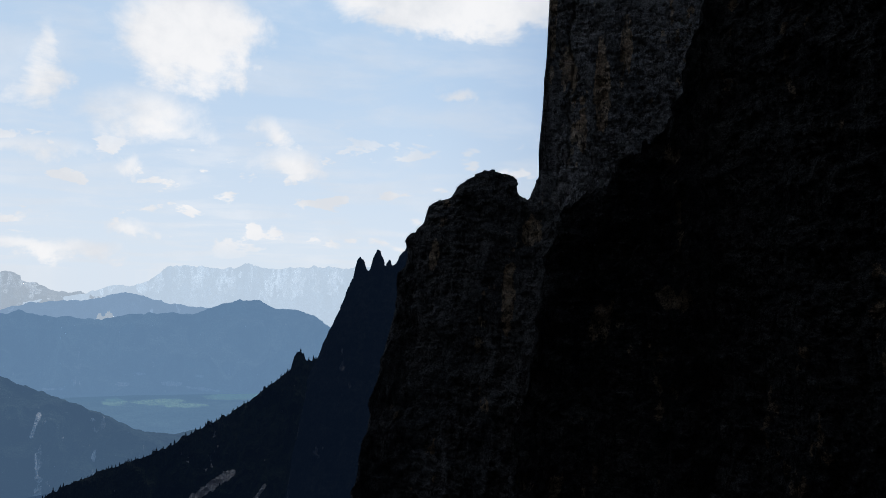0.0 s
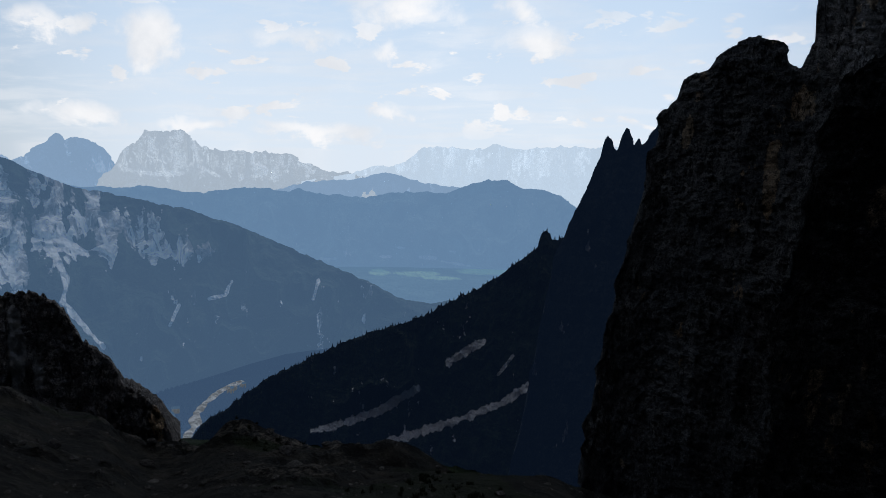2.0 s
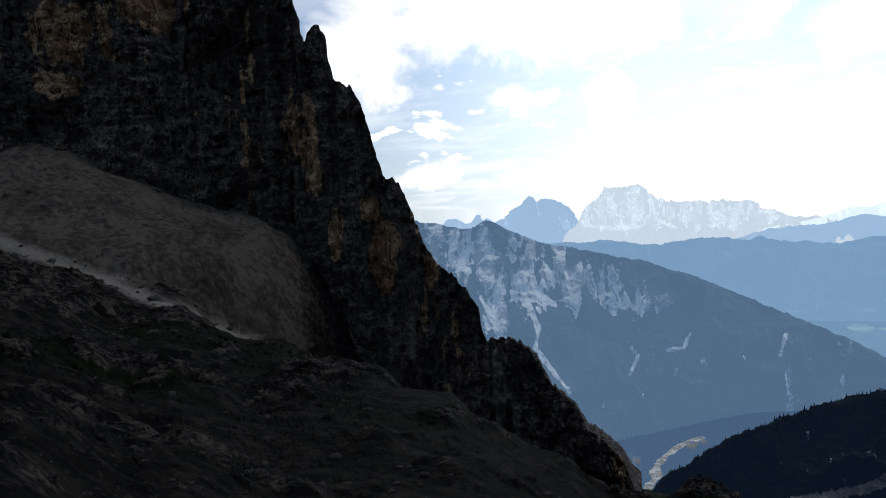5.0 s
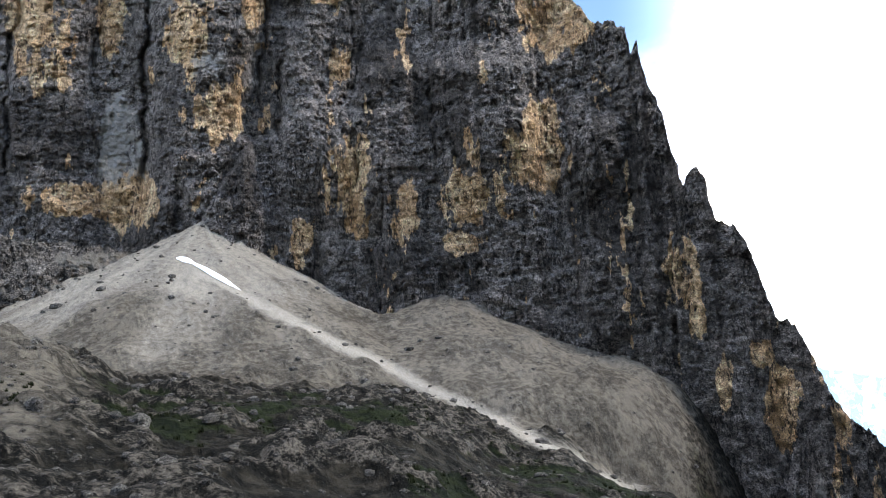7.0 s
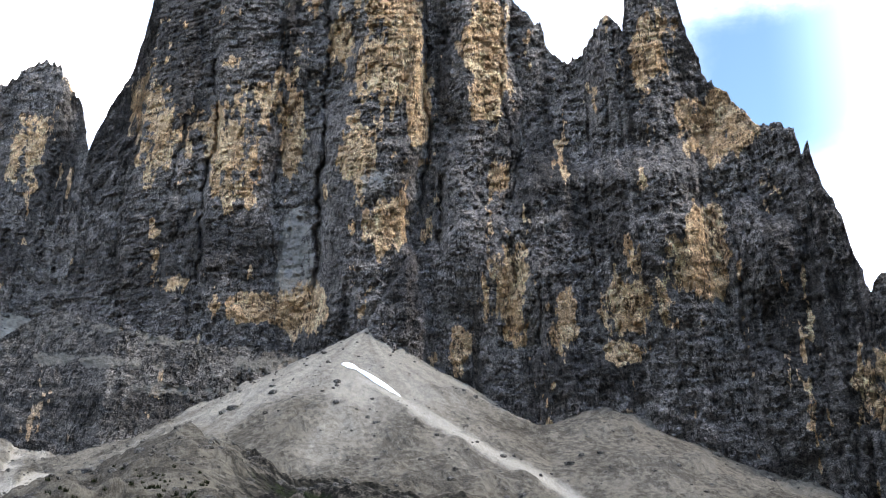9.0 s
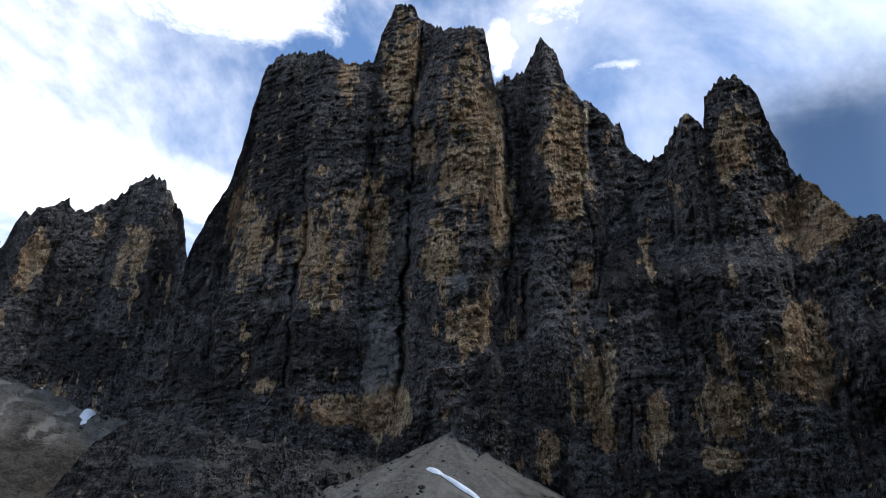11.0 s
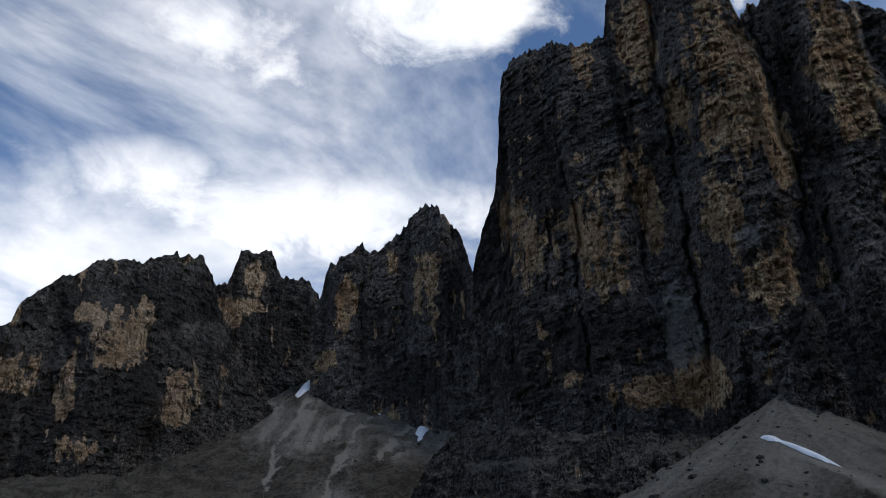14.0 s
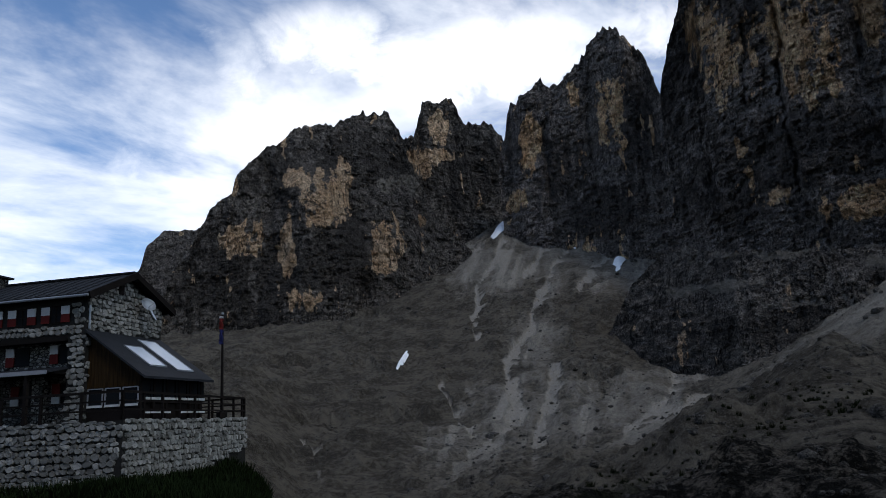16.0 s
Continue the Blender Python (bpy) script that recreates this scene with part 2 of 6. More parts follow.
def ground_material():
    m, g, p, w = material("alpine_ground")
    big = g.noise(w, 0.05, 5.0, 0.6)
    mid = g.noise(w, 0.35, 6.0, 0.65)
    grain = g.noise(w, 2.2, 6.0, 0.75)
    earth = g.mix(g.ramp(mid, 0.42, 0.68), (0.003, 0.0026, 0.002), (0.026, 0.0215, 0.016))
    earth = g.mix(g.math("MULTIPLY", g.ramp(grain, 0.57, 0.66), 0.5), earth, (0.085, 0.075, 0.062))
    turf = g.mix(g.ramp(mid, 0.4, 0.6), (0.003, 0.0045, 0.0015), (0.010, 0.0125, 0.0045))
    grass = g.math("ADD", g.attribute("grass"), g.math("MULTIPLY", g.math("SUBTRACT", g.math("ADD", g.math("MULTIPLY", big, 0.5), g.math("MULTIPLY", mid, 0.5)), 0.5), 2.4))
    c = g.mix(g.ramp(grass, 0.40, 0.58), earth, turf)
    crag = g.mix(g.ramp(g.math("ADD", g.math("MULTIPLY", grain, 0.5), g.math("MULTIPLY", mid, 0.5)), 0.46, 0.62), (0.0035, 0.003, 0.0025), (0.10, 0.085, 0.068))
    c = g.mix(g.ramp(g.math("ADD", g.attribute("stone"), g.math("MULTIPLY", g.math("SUBTRACT", mid, 0.5), 1.2)), 0.35, 0.65), c, crag)
    thin = g.mix(g.ramp(g.math("ADD", g.math("MULTIPLY", mid, 0.5), g.math("MULTIPLY", big, 0.5)), 0.42, 0.58), (0.030, 0.025, 0.019), (0.088, 0.075, 0.058))
    thin = g.mix(g.math("MULTIPLY", g.ramp(grain, 0.5, 0.62), 0.55), thin, (0.125, 0.11, 0.09))
    c = g.mix(g.ramp(g.math("ADD", g.attribute("dry"), g.math("MULTIPLY", g.math("SUBTRACT", mid, 0.5), 0.7)), 0.2, 0.7), c, thin)
    gravel = g.mix(g.ramp(grain, 0.35, 0.65), (0.135, 0.118, 0.096), (0.33, 0.295, 0.248))
    loose = g.math("ADD", g.attribute("loose"), g.math("MULTIPLY", g.math("SUBTRACT", mid, 0.5), 0.5))
    c = g.mix(g.math("MULTIPLY", g.ramp(loose, 0.02, 0.95), g.ramp(g.attribute("loose"), 0.0, 0.15)), c, gravel)
    wood = g.mix(g.ramp(g.noise(w, 0.03, 6.0, 0.7), 0.4, 0.6), (0.008, 0.013, 0.006), (0.016, 0.022, 0.010))
    c = g.mix(g.attribute("wood"), c, wood)
    g.put(p, "Base Color", c)
    bump(g, p, g.math("ADD", g.math("MULTIPLY", mid, 1.0), g.math("MULTIPLY", grain, 0.6)), 1.0, 1.4)
    return m


ROCK = rock_material("grey_and_yellow_limestone", (0.27, 0.232, 0.207), (0.165, 0.143, 0.129), (0.76, 0.515, 0.31), (0.40, 0.36, 0.32), 1.0, 0.5, (0.42, 0.37, 0.33))
# limestone darkened in its colour to stand for shade in the gorge
ROCK_SIDE = rock_material("gorge_shade_limestone", (0.060, 0.060, 0.060), (0.019, 0.020, 0.022), (0.20, 0.155, 0.11), (0.050, 0.055, 0.036), 1.2, 0.6, (0.11, 0.108, 0.104))
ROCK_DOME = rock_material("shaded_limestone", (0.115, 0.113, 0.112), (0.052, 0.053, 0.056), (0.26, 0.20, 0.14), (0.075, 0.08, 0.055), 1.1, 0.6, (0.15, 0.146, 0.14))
ROCK_WEST = rock_material("brown_grey_limestone", (0.20, 0.174, 0.150), (0.112, 0.098, 0.087), (0.60, 0.43, 0.28), (0.22, 0.194, 0.163), 1.3, 0.5, (0.29, 0.255, 0.22))
GROUND = ground_material()
# valley floor: weak haze glow on the near part, stronger on the far
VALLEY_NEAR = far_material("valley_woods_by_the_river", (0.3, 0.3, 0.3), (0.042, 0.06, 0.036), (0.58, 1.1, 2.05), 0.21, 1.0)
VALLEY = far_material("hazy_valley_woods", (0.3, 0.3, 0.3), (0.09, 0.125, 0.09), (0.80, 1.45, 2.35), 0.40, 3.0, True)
# far peaks: the glow stands in for haze and for sunlight on the rock
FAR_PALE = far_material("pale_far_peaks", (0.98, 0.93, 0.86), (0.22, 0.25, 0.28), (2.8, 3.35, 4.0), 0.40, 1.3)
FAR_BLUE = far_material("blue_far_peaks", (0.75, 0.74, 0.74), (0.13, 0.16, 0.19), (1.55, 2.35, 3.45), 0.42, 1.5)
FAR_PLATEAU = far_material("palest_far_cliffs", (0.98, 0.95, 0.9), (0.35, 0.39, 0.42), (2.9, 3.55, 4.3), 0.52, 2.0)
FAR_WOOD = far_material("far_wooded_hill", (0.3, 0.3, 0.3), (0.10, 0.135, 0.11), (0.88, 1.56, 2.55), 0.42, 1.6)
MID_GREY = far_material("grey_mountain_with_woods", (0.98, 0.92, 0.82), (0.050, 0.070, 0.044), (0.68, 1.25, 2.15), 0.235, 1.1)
# nearer slopes, river bed and conifers: a fainter glow stands in for haze
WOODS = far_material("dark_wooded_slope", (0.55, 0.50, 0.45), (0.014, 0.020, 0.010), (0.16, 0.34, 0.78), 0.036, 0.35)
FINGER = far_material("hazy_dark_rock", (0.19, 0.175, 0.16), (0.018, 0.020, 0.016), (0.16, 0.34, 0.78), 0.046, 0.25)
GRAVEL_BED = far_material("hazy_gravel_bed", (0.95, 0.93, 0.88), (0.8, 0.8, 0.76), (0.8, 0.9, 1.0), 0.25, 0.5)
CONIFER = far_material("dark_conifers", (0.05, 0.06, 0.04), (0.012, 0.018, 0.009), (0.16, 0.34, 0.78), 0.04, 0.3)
# lit copy of the gorge limestone: the tower's light is in its colour
TOWER = rock_material("grey_tower_rock", (0.30, 0.295, 0.295), (0.17, 0.17, 0.175), (0.46, 0.37, 0.28), (0.24, 0.235, 0.23), 1.3, 0.6, (0.33, 0.32, 0.31))

# ---- relief ----


def hashed(i, j, seed):
    n = (i * 374761393 + j * 668265263 + seed * 974634777) & 0xFFFFFFFF
    n = ((n ^ (n >> 13)) * 1274126177) & 0xFFFFFFFF
    return ((n ^ (n >> 16)) & 0xFFFF) / 65535.0 * 2 - 1


def waves(x, y, seed=0):
    """Smooth noise from -1 to 1 over a plane."""
    i, j = np.floor(x).astype(np.int64), np.floor(y).astype(np.int64)
    u, v = x - i, y - j
    u, v = u * u * u * (u * (u * 6 - 15) + 10), v * v * v * (v * (v * 6 - 15) + 10)
    a = hashed(i, j, seed) * (1 - u) + hashed(i + 1, j, seed) * u
    b = hashed(i, j + 1, seed) * (1 - u) + hashed(i + 1, j + 1, seed) * u
    return a * (1 - v) + b * v


def fractal(x, y, seed=0, octaves=5, gain=0.5):
    total, amp = 0.0, 1.0
    for k in range(octaves):
        total = total + amp * waves(x * 2 ** k + 17.3 * k, y * 2 ** k - 9.1 * k, seed + k)
        amp *= gain
    return total


def ridged(x, y, seed=0, octaves=4, gain=0.55):
    total, amp = 0.0, 1.0
    for k in range(octaves):
        total = total + amp * (1 - 2 * np.abs(waves(x * 2 ** k + 5.7 * k, y * 2 ** k + 3.3 * k, seed + k)))
        amp *= gain
    return total


def along(pairs, at):
    """Straight runs between (bearing, value) pairs."""
    pairs = sorted(pairs)
    return np.interp(at, [p[0] for p in pairs], [p[1] for p in pairs])


def smooth(lo, hi, x):
    t = np.clip((x - lo) / (hi - lo), 0, 1)
    return t * t * (3 - 2 * t)


def grid_mesh(name, x, y, z, material_, capped=False, faceted=False, **fields):
    rows, cols = x.shape
    me = bpy.data.meshes.new(name)
    index = np.arange(rows * cols).reshape(rows, cols)
    quads = np.stack([index[:-1, :-1], index[:-1, 1:], index[1:, 1:], index[1:, :-1]], -1).reshape(-1, 4)
    me.vertices.add(rows * cols)
    me.vertices.foreach_set("co", np.stack([x, y, z], -1).astype(np.float32).ravel())
    sizes = [4] * len(quads)
    loops = quads.ravel()
    if capped:
        loops = np.concatenate([loops, index[::-1, 0], index[:, -1]])
        sizes += [rows, rows]
    sizes = np.array(sizes)
    me.loops.add(len(loops))
    me.polygons.add(len(sizes))
    me.loops.foreach_set("vertex_index", loops.astype(np.int32))
    me.polygons.foreach_set("loop_start", np.concatenate([[0], np.cumsum(sizes)[:-1]]).astype(np.int32))
    for key, value in fields.items():
        layer = me.attributes.new(key, "FLOAT", "POINT")
        layer.data.foreach_set("value", np.broadcast_to(value, x.shape).astype(np.float32).ravel())
    me.update(calc_edges=True)
    me.validate()
    me.polygons.foreach_set("use_smooth", np.full(len(sizes), not faceted))
    me.materials.append(material_)
    return me


def blobs(patches, az, el, wobble):
    """How far inside the patches (bearing, height, half width, half height) each spot lies, 0 to 1."""
    out = np.zeros_like(az)
    for a, e, w, h in patches:
        d = ((az - a) / w) ** 2 + ((el - e) / h) ** 2
        out = np.maximum(out, np.clip(1.05 - 0.75 * d + 0.72 * wobble, 0, 1))
    return out


def lines(strips, az, el, wobble):
    """The same for narrow runs: half width in degrees, then the bends (bearing, height)."""
    out = np.zeros_like(az)
    for w, *bends in strips:
        for (a0, e0), (a1, e1) in zip(bends, bends[1:]):
            k = np.clip(((az - a0) * (a1 - a0) + (el - e0) * (e1 - e0)) / ((a1 - a0) ** 2 + (e1 - e0) ** 2), 0, 1)
            d = np.hypot(az - a0 - k * (a1 - a0), el - e0 - k * (e1 - e0))
            out = np.maximum(out, np.clip(1.3 - d / w + 0.5 * wobble, 0, 1))
    return out


def mountain(name, crest, foot, away, material_, step=0.1, lean=0.25, thick=120.0, pillars=(), clefts=(), patches=(), rubble=(), dark_areas=(), steps=(),
             rib=(6.5, 45.0), bed=1.6, jag=0.12, sway=0.10, faceted=True, strips=(), cuts=(), aprons=(), grit=1.2, seed=1, size=1.0, fold=0.0, parent=None, label="", category="mountain", kind=""):
    """A rock wall that faces the valley floor where the path is. crest and foot: heights in degrees by bearing as seen from the eye;
    away: metres to its foot by bearing; lean: metres back per metre up; pillars stand proud and clefts are cut in
    (bearing, half width in degrees, metres, lowest and highest degree); aprons: an edge by bearing below which the wall stands proud."""
    lo, hi = min(c[0] for c in crest), max(c[0] for c in crest)
    cols = np.arange(lo, hi + step / 2, step)
    top = along(crest, cols)
    top = top + jag * (ridged(cols / 0.9, cols * 0, seed + 50, 4, 0.6) - 0.4) + 0.5 * jag * waves(cols / 0.17, cols * 0, seed + 51)
    low = np.minimum(along(foot, cols), top - 0.3)
    rows = int(max(top.max() - low.min(), 2) / step)
    v = np.linspace(0, 1, max(rows, 24))[:, None]
    az = np.broadcast_to(cols[None, :], (len(v), len(cols)))
    el = low[None, :] + (top - low)[None, :] * v
    az = az + sway * fractal(el / 1.6, az / 2.5, seed + 33, 4, 0.6)
    near = along(away, cols)[None, :]
    t = np.tan(np.radians(el))
    zfoot = near * np.tan(np.radians(low))[None, :]
    r = (near - lean * zfoot) / np.maximum(1 - lean * t, 0.2)
    s, z = np.radians(az) * near.mean(), r * t
    wob = fractal(s / (60 * size), z / (90 * size), seed + 9, 3)
    bend = s + 3.5 * size * wob
    bulge = rib[0] * ridged(bend / (rib[1] * size), z / (420 * size), seed, 2, 0.5)
    bulge = bulge + fold * (ridged(s / (5 * rib[1] * size) + 0.5 * wob, z / (4 * rib[1] * size), seed + 2, 5, 0.55) - 0.5)
    mid = 0.42 * rib[0] * ridged(bend / (0.36 * rib[1] * size), z / (48 * size), seed + 3, 4, 0.6)
    bulge = bulge + 0.35 * mid + 0.65 * np.floor(mid / (2.6 * size)) * 2.6 * size
    ledge = fractal(s / (45 * size) + 0.6 * wob, z / (9 * size), seed + 5, 3, 0.6)
    bulge = bulge + bed * size * (0.4 * ledge + 0.6 * np.floor(ledge * 3) / 3) * smooth(-0.5, 0.6, fractal(s / (50 * size), z / (50 * size), seed + 6, 2))
    block = fractal(s / (6.5 * size), z / (6.5 * size), seed + 7, 4, 0.7)
    bulge = bulge + grit * bed * size * (0.5 * block + 0.7 * np.floor(block * 2.5) / 2.5)
    flake = ridged(s / (3.6 * size), z / (6 * size), seed + 15, 3, 0.65)
    bulge = bulge + 0.55 * grit * bed * size * flake
    crack = np.abs(waves(bend / (9 * size), z / (75 * size), seed + 13))
    bulge = bulge - 2.2 * size * smooth(0.05, 0.0, crack) * smooth(-0.1, 0.4, wob)
    for edge, m in aprons:
        lip = along(edge, az) - el + 0.5 * fractal(s / (18 * size), z / (18 * size), seed + 81, 4, 0.6)
        bulge = bulge + m * smooth(-0.1, 0.5, lip) * (0.6 + 0.4 * smooth(0.0, 5.0, lip))
    for a, w, m, e0, e1 in pillars:
        q = np.clip(1 - ((az - a + 0.35 * w * wob) / w) ** 2, 0, 1) ** 0.6
        bulge = bulge + m * q * smooth(e0 - 7, e0, el + wob) * (1 - smooth(e1, e1 + 3.0, el))
    for a, w, m, e0, e1 in clefts:
        q = np.exp(-((az - a + 0.9 * w * wob + 0.25 * fractal(el / 2.2, az * 0, seed + 61, 4, 0.6)) / (0.75 * w)) ** 2)
        bulge = bulge - 0.6 * m * q * smooth(e0 - 1, e0 + 1, el) * (1 - smooth(e1 - 1, e1 + 1, el))
    for e0, m in steps:
        bulge = bulge - m * smooth(e0 - 0.6, e0 + 0.6, el + 0.8 * wob)
    r = r - bulge * smooth(0, 0.03, v)
    ragged = 0.85 * fractal(s / (12 * size), z / (60 * size), seed + 21, 4, 0.65) + 0.5 * fractal(s / (5 * size), z / (9 * size), seed + 23, 4, 0.65)
    warm = np.maximum(blobs(patches, az, el, ragged), 0.5 * smooth(0.8, 1.3, ragged))
    loose = np.maximum(blobs(rubble, az, el, ragged), lines(strips, az, el, ragged))
    dark_amount = blobs(dark_areas, az, el, 0.7 * ragged)
    zz = EYE + r * t
    # the back: over the crest and down behind
    xs, ys, zs = [-r * np.sin(np.radians(az))], [r * np.cos(np.radians(az))], [zz]
    for back, fall in ((0.06, 0.01), (0.3, 0.12), (0.7, 0.5), (1.0, 1.0)):
        rb = r[-1] + back * thick
        xs.append((-rb * np.sin(np.radians(cols)))[None, :])
        ys.append((rb * np.cos(np.radians(cols)))[None, :])
        zs.append((zz[-1] + (zz[0] - zz[-1]) * fall)[None, :])
    pad = np.zeros((4, len(cols)))
    xs, ys, zs = np.concatenate(xs), np.concatenate(ys), np.concatenate(zs)
    warm, loose, dark_amount = (np.concatenate([q, pad]) for q in (warm, loose, dark_amount))
    if not cuts:
        return tagged(new(name, grid_mesh(name, xs, ys, zs, material_, True, faceted, warm=warm, loose=loose, dark_amount=dark_amount)), label, category, "", kind)
    whole = tagged(new(name), label, category, "", kind)
    start = 0
    for piece, until in cuts:
        stop = int(np.clip(np.searchsorted(cols, until), start + 1, len(cols) - 1))
        k = slice(start, stop + 1)
        me = grid_mesh(piece, xs[:, k], ys[:, k], zs[:, k], material_, False, faceted, warm=warm[:, k], loose=loose[:, k], dark_amount=dark_amount[:, k])
        new(piece, me).parent = whole
        start = stop
    return whole


# ---- the ground: one sheet, by bearing and distance ----
GROUND_RUNS = []


def run(az, *pairs):
    GROUND_RUNS.append((az, pairs))


run(-170, (1, 0), (50, 3), (300, 20), (1000, 80), (4900, 60))
run(-60, (1, 0), (12, -2), (40, -15), (150, -90), (400, -120), (1000, -100), (4900, -200))
run(-12, (1, 0), (6, -1.5), (20, -9), (60, -36), (150, -100), (350, -190), (600, -250), (1700, -400), (4900, -500))
run(4, (1, 0), (10, -4.5), (30, -14.5), (60, -27), (90, -52), (200, -130), (500, -290), (1000, -650), (1700, -680), (4900, -700))
run(10, (1, 0), (10, -4.5), (30, -14), (60, -24.6), (90, -50), (200, -130), (500, -300), (1000, -650), (1700, -680), (4900, -700))
run(22, (1, 0), (10, -4.5), (30, -14), (70, -26.8), (100, -55), (200, -135), (500, -310), (1000, -650), (1700, -680), (4900, -700))
run(34, (1, 0), (10, -4.2), (30, -13.3), (80, -28.6), (110, -57), (220, -140), (500, -310), (1000, -650), (1700, -680), (4900, -700))
run(39, (1, 0), (10, -4.3), (30, -13.6), (86, -32.0), (115, -62), (230, -146), (460, -270), (1000, -650), (1700, -680), (4900, -700))
run(44, (1, 0), (10, -4.2), (30, -13), (95, -30), (130, -60), (250, -150), (420, -215), (1000, -650), (1700, -680), (4900, -700))
run(52, (1, 0), (10, -4), (30, -12.6), (60, -20), (120, -27), (160, -50), (260, -110), (340, -150), (430, -160), (1000, -300), (4900, -500))
run(58, (1, 0), (10, -4), (30, -12), (70, -21), (150, -27.5), (200, -50), (300, -90), (400, -100), (1000, -150), (4900, -200))
run(65, (1, 0), (10, -3.6), (30, -11.5), (80, -21), (190, -28.5), (230, -42), (330, -48), (420, -40), (500, 10), (1000, 40), (4900, 0))
run(73, (1, 0), (10, -3.2), (30, -9.5), (80, -17), (200, -22), (300, -20), (400, -6), (470, 22), (700, 60), (4900, 0))
run(85, (1, 0), (10, -2.4), (30, -5.5), (60, -8.4), (130, -9), (200, -6), (330, -2), (470, 22), (700, 60), (4900, 0))
run(100, (1, 0), (10, -2), (30, -4), (60, -6), (130, -5), (200, -2), (330, 4), (440, 20), (520, 45), (700, 80), (4900, 0))
run(110, (1, 0), (10, -1.8), (30, -3.5), (60, -5), (120, -1), (220, 15.5), (260, 10), (360, 14), (470, 20), (560, 22), (640, 60), (760, 120), (4900, 0))
run(116, (1, 0), (10, -1.8), (30, -3.5), (60, -5), (120, -2.5), (220, 4.7), (280, -6), (400, 6), (470, 12), (560, 18), (660, 60), (800, 150), (4900, 0))
run(126, (1, 0), (10, -1.8), (30, -4), (60, -6.5), (180, -10), (240, -22), (400, -8), (600, 52), (800, 150), (950, 222), (4900, 0))
run(131, (1, 0), (10, -1.8), (30, -4), (60, -7), (165, -15), (270, -24), (425, -6), (600, 47), (800, 140), (950, 232), (1010, 256), (4900, 0))
run(136, (1, 0), (10, -1.8), (30, -4), (60, -7.5), (150, -20), (300, -26), (450, -4), (600, 42), (800, 125), (930, 185), (1020, 225), (4900, 0))
run(146, (1, 0), (10, -1.5), (30, -2.9), (36, -3.5), (45, -5), (150, -20), (300, -24), (450, 0), (650, 62), (780, 106), (900, 120), (4900, 0))
run(152, (1, 0), (10, -1.0), (20, -1.3), (34, 0.4), (46, 0.8), (60, -4), (150, -15), (300, -10), (600, 55), (800, 100), (4900, 0))
run(158, (1, 0), (10, -1.0), (20, -1.2), (32, 0.5), (60, 0.6), (150, -4), (300, 0), (600, 60), (800, 95), (4900, 0))
run(168, (1, 0), (10, -0.9), (20, -1.3), (33, -0.9), (60, 0.5), (200, 5), (600, 60), (900, 100), (4900, 0))
run(190, (1, 0), (50, 3), (300, 20), (1000, 80), (4900, 60))


# pale debris runs in the bowl: half width in degrees, then bends (bearing, height)
DEBRIS = [(0.30, (131.6, 12.6), (132.3, 11.1), (133.4, 9.4), (134.0, 7.3), (133.8, 5.6)), (0.28, (126.3, 12.2), (126.7, 11.9), (127.9, 10.3), (129.1, 8.3), (129.9, 6.2), (131.6, 3.8)),
          (0.50, (131.6, 3.8), (131.5, 2.2), (131.2, 0.1), (133.2, -1.8), (136.3, -4.0), (138.8, -5.5)), (0.45, (128.1, 2.8), (129.1, 0.4), (129.9, -1.2), (130.5, -3.9)),
          (0.42, (117.0, 0.9), (119.9, -0.5), (124.0, -2.6), (128.1, -4.0), (132.2, -5.2)), (0.35, (119.7, 2.3), (120.5, 0.3), (123.5, -1.5)), (0.40, (111.2, 3.5), (115.7, 2.7), (117.0, 0.9), (119.9, -0.5)),
          (0.22, (133.1, 12.4), (136.2, 12.9), (138.2, 13.3)), (0.25, (127.2, 12.8), (128.6, 11.6), (129.8, 10.2)), (0.25, (122.2, 12.2), (124.4, 10.4), (126.0, 8.9)),
          (0.18, (147.5, -0.5), (146.0, -2.5), (145.6, -4.5)), (0.2, (136.8, 2.5), (135.9, 0.5), (134.4, -1.5))]
# wider spreads of rubble: bearing, height, half widths
APRONS = [(127.5, 11.0, 7.0, 2.6), (133.0, 11.2, 5.0, 2.4), (122.5, 9.5, 3.0, 2.0), (128.5, -0.4, 6.5, 3.8), (123.0, 0.6, 5.0, 2.0), (134.0, -3.0, 5.5, 2.8), (117.5, 2.2, 5.0, 1.2), (129.5, 5.5, 2.4, 2.5)]
# screes: bearing and height of the head, metres away, fall, reach in metres
FANS = [(97.2, 11.4, 478, 0.60, 260), (79.8, 6.1, 438, 0.46, 170), (112.6, 3.3, 455, 0.40, 60)]


